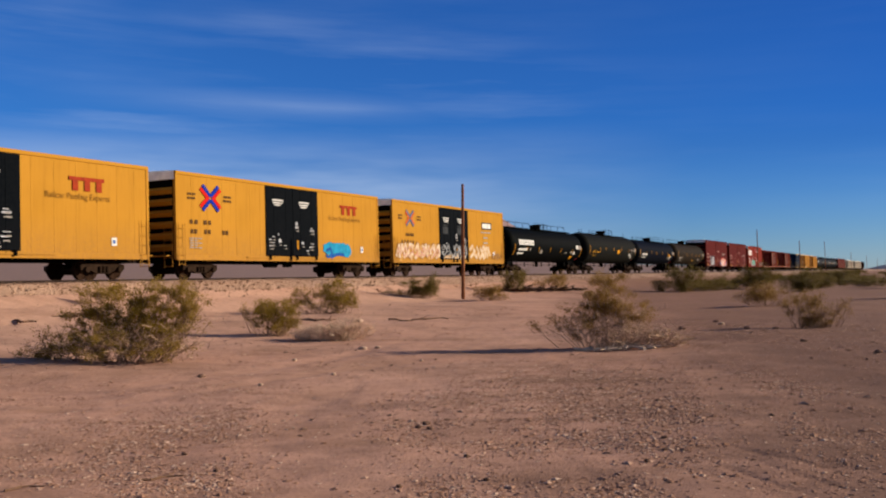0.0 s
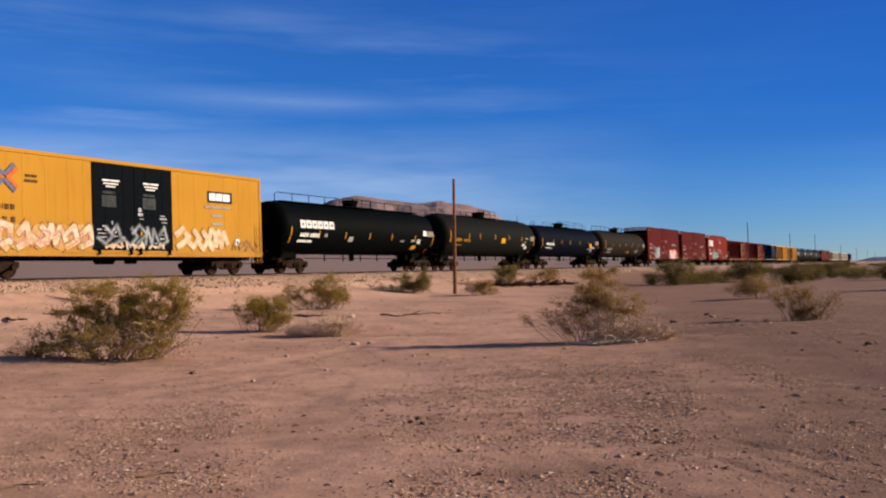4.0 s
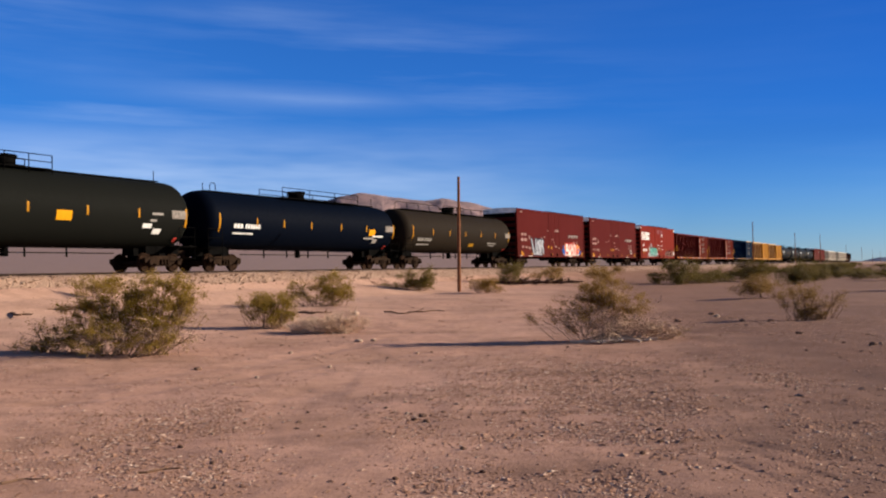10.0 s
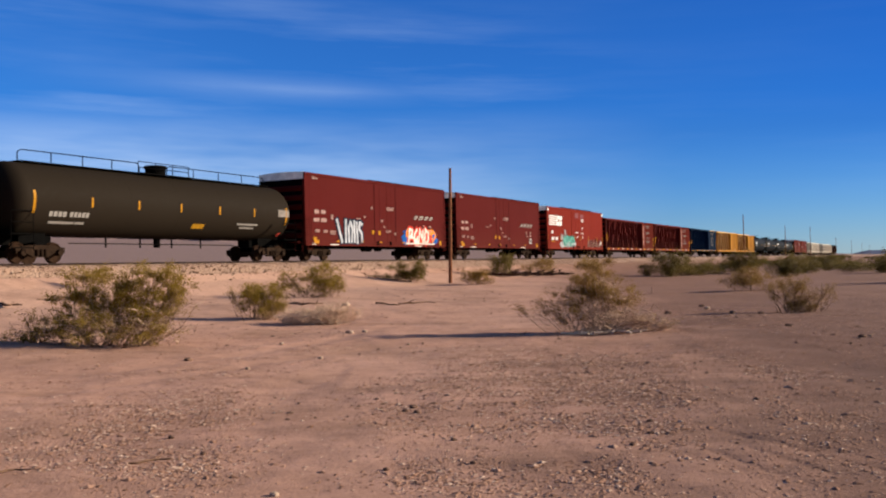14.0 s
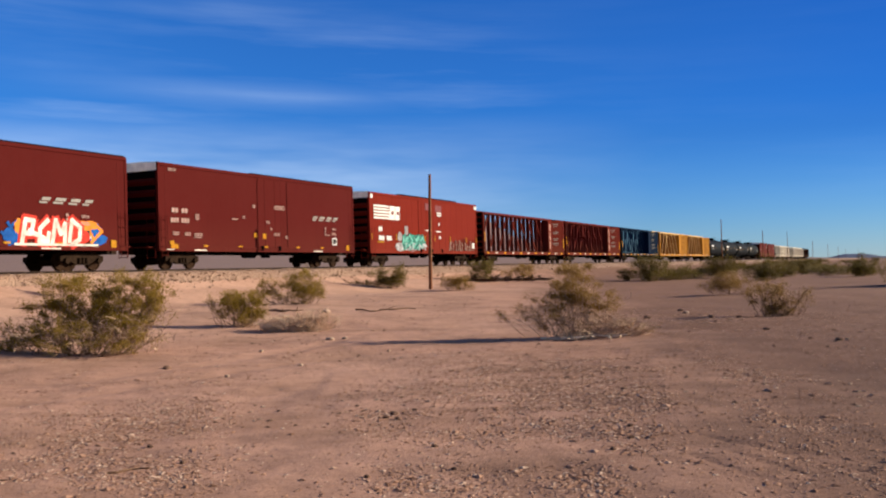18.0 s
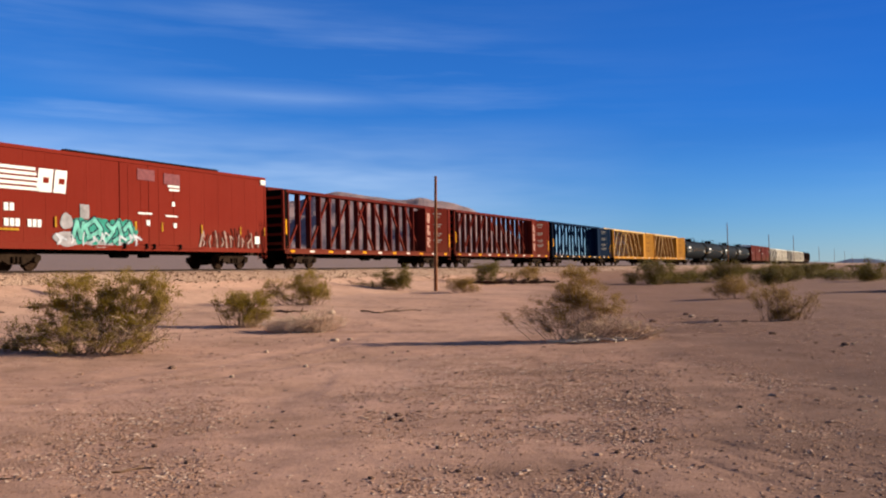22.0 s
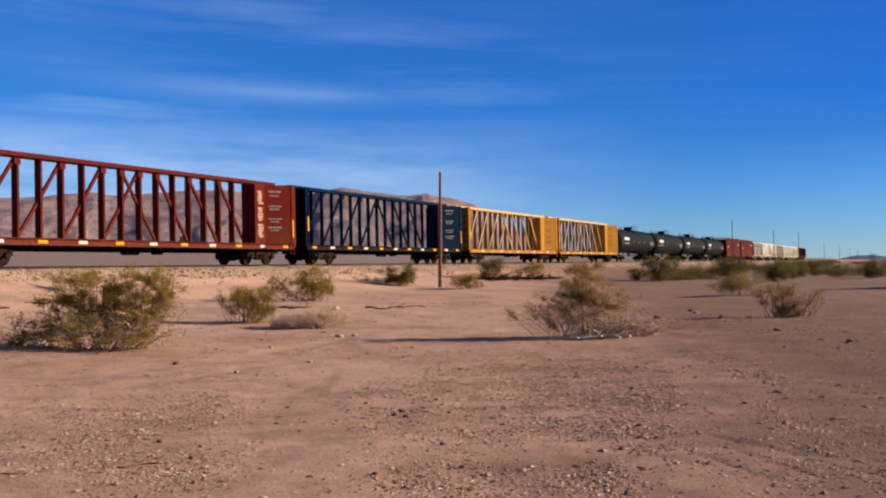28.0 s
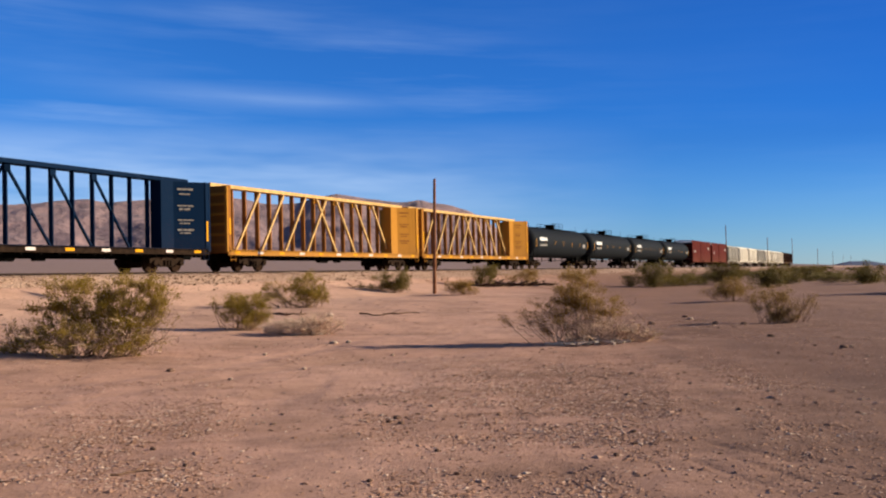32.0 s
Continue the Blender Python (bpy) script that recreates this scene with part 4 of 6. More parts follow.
YB = "yellow boxcars of the train"
cars_yellow = []
for u0, u1 in ((13.5, 31.7), (33.4, 51.6), (53.4, 71.5)):
    first = not cars_yellow
    lab = ("bright yellow steel boxcar with black double doors", "yellow boxcar with black doors and blue spray patch",
           "yellow boxcar with pale graffiti along its lower side")[len(cars_yellow)]
    car, a, b, y, lv = boxcar(u0, u1, YELLOW, YELLOW, lab, POSTS, [(0.367, 0.498), (0.498, 0.63)], BLACK_DOOR, YB)
    L = b - a
    i = len(cars_yellow)
    emblem(car, -6.7, 3.84, 1.0 if i == 2 else 1.15, y, FADED_RED if i == 2 else EMBLEM_RED, FADED_BLUE if i == 2 else EMBLEM_BLUE)
    decal("stencil", car, row_of_bars(-8.3, 3.92, [0.28, 0.2], 0.1) + row_of_bars(-8.3, 3.72, [0.2, 0.26], 0.1)
          + row_of_bars(-5.7, 3.92, [0.26, 0.2], 0.1) + row_of_bars(-5.75, 3.72, [0.2, 0.34], 0.1), INK, y)
    if i == 2:
        decal("reporting_marks", car, row_of_bars(-7.3, 2.62, [0.16, 0.16, 0.02, 0.16, 0.16], 0.2, 0.1) + row_of_bars(-7.9, 2.12, [0.16, 0.16, 0.16, 0.16, 0.16], 0.22, 0.22), INK, y)
    else:
        decal("reporting_marks", car, row_of_bars(-8.15, 2.55, [0.17, 0.19], 0.21, 0.16) + row_of_bars(-7.2, 2.55, [0.19, 0.17], 0.21, 0.14) + row_of_bars(-8.1, 2.1, [0.16, 0.16], 0.21, 0.1) + row_of_bars(-7.15, 2.1, [0.16, 0.16], 0.21, 0.1) + row_of_bars(-5.85, 2.1, [0.16, 0.16], 0.21, 0.1), INK, y)
        decal("stencil", car, [q for r in range(5) for q in row_of_bars(-8.2, 1.85 - r * 0.11, [0.28, 0.2, 0.26][:3 - r % 2], 0.05)], GREYED, y)
    x = 5.62
    if i < 2:
        decal("mark", car, [rect(x - 0.94, 4.04, 1.86, 0.15), rect(x - 0.76, 3.62, 0.3, 0.42), rect(x - 0.14, 3.62, 0.3, 0.42), rect(x + 0.48, 3.62, 0.3, 0.42)], LOGO_RED, y)
        slogan(car, 3.5, 3.27, y)
    else:
        decal("mark", car, [rect(x - 0.75, 3.5, 1.8, 0.55)], SPRAY_BLACK, y)
        decal("mark", car, row_of_bars(x - 0.66, 3.6, [0.46, 0.46, 0.52], 0.36, 0.05), WHITE, y, proud=0.016)
        decal("stencil", car, row_of_bars(x - 1.0, 3.22, [0.5, 0.7, 0.6], 0.1) + row_of_bars(x - 0.5, 2.8, [0.8], 0.12) + row_of_bars(x - 0.5, 2.4, [0.8], 0.12), GREYED, y)
    decal("placard", car, [rect(6.9, 1.42, 0.28, 0.34)], WHITE, y)
    decal("placard", car, [rect(6.96, 1.5, 0.14, 0.16)], SPRAY_BLUE, y, proud=0.016)
    for leaf, xa, xb in lv:
        yy = y - 0.026
        decal("stencil", car, row_of_bars(xa + 0.55, 4.05, [0.4, 0.5], 0.075) + row_of_bars(xa + 0.6, 3.92, [0.85], 0.06) + row_of_bars(xa + 0.72, 3.8, [0.55], 0.06), WHITE, yy)
        lead = leaf is lv[0][0]
        tags = ([(0.22, 1.62, 0.42, 0.07), (0.28, 1.80, 0.5, 0.05), (0.2, 1.96, 0.3, 0.06), (0.5, 2.1, 0.22, 0.08), (1.06, 1.84, 0.26, 0.24), (1.02, 2.2, 0.08, 0.2), (1.5, 1.66, 0.3, 0.06)] if lead else
                [(0.2, 2.64, 0.34, 0.16), (0.24, 2.82, 0.2, 0.22), (1.55, 2.52, 0.5, 0.1), (1.6, 2.66, 0.3, 0.06), (0.75, 1.78, 0.26, 0.2), (1.5, 1.62, 0.44, 0.07), (1.6, 1.8, 0.4, 0.06), (1.2, 1.4, 0.3, 0.08)])
        decal("stencil", car, [rect(xa + px, pz, pw * 0.85, ph * 0.75) for px, pz, pw, ph in tags], SPRAY_PALE, yy)
        decal("stencil", car, [rect(xa + px + 0.1, pz - 0.16, pw * 0.7, 0.05) for px, pz, pw, ph in tags], GREYED, yy)
        if i == 2:
            decal("stencil", car, [rect(xa + 0.5, 2.95, 0.8, 0.5), rect(xa + 0.55, 3.52, 0.7, 0.1)], SPRAY_DIM, yy)
        if not lead:
            decal("door_latch", car, [rect(xa + 0.34, 1.5, 0.14, 0.5)], SAFETY_WORN, yy)
    if i == 1:
        decal("spray_patch", car, [blob(3.6, 1.62, 0.75, 0.36, 3, 30, 0.08), blob(4.6, 1.62, 0.95, 0.34, 5, 30, 0.08), blob(5.4, 1.5, 0.4, 0.4, 61, 30, 0.1)], SPRAY_CYAN, y, "cyan spray patch")
        decal("spray_patch", car, strokes([[(3.2, 1.5), (3.6, 1.62), (3.75, 1.3), (3.4, 1.06), (3.2, 1.2)], [(3.9, 1.2), (4.5, 1.3), (5.0, 1.25)], [(3.75, 1.05), (3.95, 1.25)]], 0.17), SPRAY_BLUE, y, proud=0.015)
    if i == 2:
        loops = throw_up(a + 0.5, a + L * 0.37, 1.1, 2.25, 8, 8)
        decal("graffiti", car, [blob(a + L * (0.05 + 0.058 * k), 1.55 + 0.1 * (k % 2), 0.55, 0.5, 20 + k) for k in range(6)], WORN_TAN, y, "pale worn graffiti", proud=0.012)
        decal("graffiti", car, strokes(loops, 0.36), WORN_BROWN, y, proud=0.015)
        decal("graffiti", car, strokes(loops, 0.24), WORN_WHITE, y, proud=0.019)
        decal("graffiti", car, strokes(throw_up(a + 0.6, a + L * 0.36, 1.15, 2.0, 88, 9), 0.06), SPRAY_PINK, y, proud=0.022)
        loops = throw_up(a + L * 0.385, a + L * 0.615, 1.2, 2.3, 10, 6)
        decal("graffiti", car, strokes(loops, 0.26), SPRAY_DIM, y - 0.026, proud=0.012)
        decal("graffiti", car, strokes(loops, 0.12), WORN_PALE, y - 0.026, proud=0.016)
        decal("graffiti", car, scrawl(a + L * 0.39, a + L * 0.61, 1.15, 1.5, 15, 12, 0.9), WORN_WHITE, y - 0.03)
        loops = throw_up(a + L * 0.65, a + L * 0.84, 1.12, 2.3, 12, 5)
        decal("graffiti", car, strokes(loops, 0.34), WORN_TAN, y, proud=0.013)
        decal("graffiti", car, strokes(loops, 0.25), WORN_WHITE, y, proud=0.017)
        decal("graffiti", car, strokes(throw_up(a + L * 0.87, a + L * 0.98, 1.1, 1.7, 13, 4), 0.1), WORN_BROWN, y)
    cars_yellow.append(car)


def tank_car(u0, u1, mat, label, group, platform, radius, centre, low, tall_end, marks=(-8.5, -5.7, -2.85, 0.0, 2.85, 5.7, 8.6)):
    """A tank car: shell with domed heads on a stub sill, with dome, walkway and rails on top."""
    length = u1 - u0
    a, b = -length / 2, length / 2
    car = new_car("tank_car", label, u0, u1, group)
    r = radius
    e = a - 0.3
    prof = [(e, 0.0)] + [(e + 0.85 * (1 - math.cos(k * math.pi / 16)), r * math.sin(k * math.pi / 16)) for k in range(1, 8)]
    prof += [(e + 0.85, r), (e + 0.9, r)] + [(a + length * k / 6, r) for k in range(1, 6)]
    prof += [(-x, rr) for x, rr in reversed(prof[:10])]
    bm = bmesh.new()
    lathe(bm, prof, 48)
    shell = part("tank_shell", bm, mat, car, smooth=True, at=pose(0, 0, centre))
    for k in range(1, 6):
        bm = bmesh.new()
        x = a + length * k / 6
        lathe(bm, [(x - 0.02, r - 0.02), (x - 0.02, r + 0.002), (x + 0.02, r + 0.002), (x + 0.02, r - 0.02)], 48)
        part("weld_seam", bm, mat, shell, smooth=True)
    top = centre + r
    # manway, valve housing and top walkway
    bm = bmesh.new()
    lathe(bm, [(0.0, 0.0), (0.0, 0.46), (0.44, 0.48), (0.46, 0.54), (0.54, 0.54), (0.58, 0.48), (0.58, 0.0)], 20)
    dome = part("manway", bm, UNDER, car, "black valve dome", smooth=True, at=pose(0, 0, top - 0.08, 0, -90, 0))
    p0, p1 = (-2.4, 5.5) if platform == "offset" else (-1.7, 1.7)
    for y0, y1 in ((-0.75, -0.4), (0.4, 0.75)):
        part("platform", boxed(p0, p1, y0, y1, top - 0.02, top + 0.03), UNDER, car)
    bm = bmesh.new()
    for y in (-0.8, 0.8) if platform != "full" else (-0.55,):
        for k in range(4):
            x = p0 + (p1 - p0) * k / 3
            bar(bm, (x, y, top - 0.2), (x, y, top + 0.55), 0.022, 5)
        for z in (0.28, 0.55):
            bar(bm, (p0, y, top + z), (p1, y, top + z), 0.02, 5)
    part("platform_rail", bm, UNDER, car)
    if platform == "full":
        bm = bmesh.new()
        for x0, x1 in ((a + 1.55, -0.75), (1.1, b - 0.3)):
            for k in range(5):
                x = x0 + (x1 - x0) * k / 4
                bar(bm, (x, 0.3, top - 0.2), (x, 0.3, top + (0.6 if 0 < k < 4 else 0.42)), 0.024, 5)
            # a handrail bent down at both ends
            bent = [(x0, 0.42), (x0 + 0.06, 0.54), (x0 + 0.22, 0.6), (x1 - 0.22, 0.6), (x1 - 0.06, 0.54), (x1, 0.42)]
            for (xa, za), (xb, zb) in zip(bent, bent[1:]):
                bar(bm, (xa, 0.3, top + za), (xb, 0.3, top + zb), 0.024, 5)
        part("walkway_rail", bm, UNDER, car, "thin black walkway rail")
        part("walkway", boxed(a + 1.0, b - 1.0, -0.55, 0.55, top + 0.0, top + 0.04), UNDER, car)
    else:
        bm = bmesh.new()
        box(bm, a + 0.9, b - 0.9, -0.3, 0.3, top + 0.0, top + 0.05)
        bar(bm, (b - 1.2, -0.3, top), (b - 1.2, -0.3, top + 0.5), 0.02, 5)
        part("walkway", bm, UNDER, car)
        bm = bmesh.new()
        bar(bm, (a + 0.75, -0.3, top - 0.1), (a + 0.75, -0.3, top + 0.4), 0.02, 5)
        part("end_post", bm, UNDER, car)
        bm = bmesh.new()
        for xa, za, xb, zb in ((1.3, -0.1, 1.3, 0.36), (1.3, 0.36, 1.42, 0.44), (1.42, 0.44, 1.6, 0.44), (1.6, 0.44, 1.72, 0.36), (1.72, 0.36, 1.72, -0.1)):
            bar(bm, (a + xa, -0.3, top + za), (a + xb, -0.3, top + zb), 0.02, 5)
        part("grab_rail", bm, UNDER, car)
    # stub sills, bolsters, running boards, end rails
    for s, x in ((-1, a), (1, b)):
        part("stub_sill", boxed(*sorted((x + s * 0.35, x - s * 2.6)), -0.35, 0.35, 0.75, 1.28), UNDER, car)
        part("saddle", boxed(*sorted((x - s * 0.8, x - s * 2.1)), -0.6, 0.6, 0.8, 1.5), UNDER, car)
        part("end_step", boxed(*sorted((x + s * 0.3, x - s * 0.9)), -1.5, 1.5, 1.12, 1.16), UNDER, car)
        for y in (-1.45, 1.45):
            bm = bmesh.new()
            for dx in (0.25, -0.8):
                bar(bm, (x + s * dx, y, 0.5), (x + s * dx, y, 2.05), 0.018, 5)
            for z in (0.6, 1.6, 2.05):
                bar(bm, (x + s * 0.25, y, z), (x - s * 0.8, y, z), 0.018, 5)
            part("end_rail", bm, UNDER, car)
    for k in range(4):
        x = -3.4 + k * 2.1
        part("pipe_hanger", boxed(x - 0.025, x + 0.025, -0.22, -0.16, 0.68, 1.3), UNDER, car)
    bm = bmesh.new()
    bar(bm, (-5.5, -0.2, 0.85), (5.5, -0.2, 0.85), 0.025, 6)
    part("brake_pipe", bm, UNDER, car)
    bm = bmesh.new()
    bar(bm, (0, 0, 0.7), (0, 0, 1.3), 0.16, 10)
    part("outlet", bm, UNDER, car)
    for k, x in enumerate(marks):
        wide, tall = (0.12, tall_end) if k in (0, 6) else (0.10, 0.40)
        on_shell("reflector", car, [rect(x - wide / 2, centre + low + (0.0 if k in (0, 6) else 0.34), wide, tall)], SAFETY_WORN, r, centre)
    running_gear(car, length, 1.45)
    return car, a, b, r, centre


def on_shell(name, car, shapes, mat, r, centre, proud=0.008, label=""):
    """Paint that lies on the round shell: x along the tank, z upright."""
    bm = bmesh.new()
    for poly in shapes:
        zs = [p[1] for p in poly]
        n = max(1, int((max(zs) - min(zs)) / 0.12))
        quad = len(poly) == 4
        if quad:
            (x0, z0), (x1, _), (x2, z1), (x3, _) = poly
            rows = []
            for k in range(n + 1):
                f = k / n
                z = z0 + (z1 - z0) * f
                rows.append((x0 + (x3 - x0) * f, x1 + (x2 - x1) * f, z))
            last = None
            for xa, xb, z in rows:
                d = z - centre
                yy = -math.sqrt(max(0.0, (r + proud) ** 2 - d * d))
                row = (bm.verts.new((xa, yy, z)), bm.verts.new((xb, yy, z)))
                if last:
                    bm.faces.new((last[0], last[1], row[1], row[0]))
                last = row
    ob = part(name, bm, mat, car, label)
    return tagged(ob, kind="stuff") if len(shapes) > 1 else ob


TG = "tank cars of the train"
OCHRE = plain("stencil_ochre", (0.30, 0.155, 0.012), 0.5, 0.0, 0.3, 9.0)
DULL_PLATE = plain("dull_grey_plate", (0.17, 0.15, 0.135), 0.6, 0.0, 0.4, 7.0)


def half_plate(car, b, r, c):
    """Small notices near the trailing end of a tank."""
    on_shell("stencil", car, [rect(b - 1.4, c - 0.22, 0.98, 0.38)], DULL_PLATE, r, c)
    on_shell("placard", car, [rect(b - 0.85, c - 1.26, 0.17, 0.19)], PLACARD_RED, r, c)


car, a, b, r, c = tank_car(73.75, 92.05, TANK_BLACK, "black tank car with white markings and top rails", TG, "full", 1.49, 2.58, -0.92, 0.88, (-8.5, -5.7, -2.85, 0.0, 2.85, 6.1, 8.8))
x = -7.65
on_shell("mark", car, row_of_bars(x, c - 0.06, [0.5] * 6, 0.44, 0.085), WHITE, r, c)
on_shell("mark", car, [rect(x + 0.16 + 0.585 * k, c + 0.08, 0.18, 0.15) for k in range(6)], TANK_BLACK, r, c, 0.014)
on_shell("reporting_marks", car, row_of_bars(x, c - 0.56, [0.17] * 4, 0.22, 0.05, 0.04) + row_of_bars(x + 1.0, c - 0.56, [0.15] * 5, 0.22, 0.04, 0.04) + row_of_bars(x - 0.1, c - 0.86, [0.9, 0.5], 0.13), WHITE, r, c)
on_shell("stencil", car, [rect(x + 2.5, c - 0.52, 0.3, 0.18), rect(x + 5.2, c - 0.75, 0.5, 0.3), rect(4.1, c - 0.65, 0.5, 0.1), rect(5.6, c - 0.62, 0.4, 0.16), rect(6.4, c - 0.62, 0.5, 0.2)], GREYED, r, c)
on_shell("stencil", car, [rect(6.5, c - 0.72, 0.42, 0.2), rect(7.2, c - 0.18, 0.5, 0.34)], WHITE, r, c)
on_shell("placard", car, [rect(5.95, c - 1.12, 0.62, 0.26)], SAFETY, r, c)
half_plate(car, b, r, c)
car, a, b, r, c = tank_car(93.75, 112.05, TANK_GREEN, "dark olive-black tank car with yellow markings", TG, "short", 1.58, 2.64, -0.60, 0.87, (-8.5, -5.2, -3.15, -0.15, 2.8, 5.7, 8.7))
on_shell("reporting_marks", car, row_of_bars(-7.5, c - 0.5, [0.17] * 4, 0.22, 0.08) + row_of_bars(-6.1, c - 0.5, [0.12] * 6, 0.17, 0.07) + row_of_bars(-7.5, c - 0.8, [0.7, 0.4], 0.06), OCHRE, r, c)
on_shell("placard", car, [rect(1.22, c - 0.52, 0.78, 0.4)], SAFETY, r, c)
on_shell("stencil", car, [rect(6.4, c - 0.4, 0.4, 0.1), rect(6.5, c - 0.1, 0.7, 0.1)], GREYED, r, c)
on_shell("stencil", car, [rect(6.0, c - 0.7, 0.55, 0.2), rect(6.7, c - 0.95, 0.5, 0.24)], WHITE, r, c)
half_plate(car, b, r, c)
car, a, b, r, c = tank_car(113.5, 131.8, TANK_NAVY, "dark navy-black tank car with white markings", TG, "offset", 1.47, 2.56, -0.62, 0.9, (-8.5, -5.55, -3.2, -0.6, 2.5, 5.4, 8.8))
on_shell("reporting_marks", car, row_of_bars(-7.4, c - 0.42, [0.2] * 3, 0.22, 0.05) + row_of_bars(-6.5, c - 0.42, [0.16] * 6, 0.22, 0.05) + row_of_bars(-7.4, c - 0.72, [1.0, 0.6], 0.08), WHITE, r, c)
on_shell("placard", car, [rect(5.75, c - 0.5, 0.72, 0.38)], SAFETY, r, c)
on_shell("stencil", car, [rect(5.2, c - 0.72, 1.2, 0.1), rect(6.4, c - 0.95, 0.5, 0.26)], GREYED, r, c)
on_shell("stencil", car, [rect(6.2, c - 0.58, 1.3, 0.1)], WHITE, r, c)
half_plate(car, b, r, c)
car, a, b, r, c = tank_car(133.3, 151.6, TANK_BROWN, "brown-black tank car with long top walkway rails", TG, "full", 1.5, 2.6, -0.62, 0.9, (-8.3, -5.35, -2.65, 0.08, 2.87, 5.65, 8.5))
on_shell("reporting_marks", car, row_of_bars(-7.5, c - 0.72, [0.18] * 4, 0.2, 0.05) + row_of_bars(-6.45, c - 0.72, [0.16] * 5, 0.2, 0.05) + row_of_bars(-7.4, c - 1.0, [1.3, 0.5], 0.09), GREYED, r, c)
on_shell("placard", car, [rect(1.1, c - 1.0, 0.85, 0.22)], OCHRE, r, c)
on_shell("stencil", car, [rect(4.4, c - 0.75, 1.7, 0.08), rect(4.7, c - 0.92, 1.2, 0.07)], GREYED, r, c)
half_plate(car, b, r, c)
for mid in (338.8, 358.7, 378.6, 398.6):
    car, a, b, r, c = tank_car(mid - 9.15, mid + 9.15, TANK_GREY, "grey-black tank car with a white nameplate", TG, "short", 1.5, 2.6, -0.6, 0.9)
    on_shell("mark", car, row_of_bars(a + 1.7, c + 0.12, [0.4] * 5, 0.34, 0.05), WHITE, r, c)
    on_shell("reporting_marks", car, row_of_bars(a + 1.8, c - 0.4, [0.2] * 8, 0.2, 0.05), GREYED, r, c)
    on_shell("stencil", car, [rect(b - 2.4, c - 0.4, 0.9, 0.4)], GREYED, r, c)

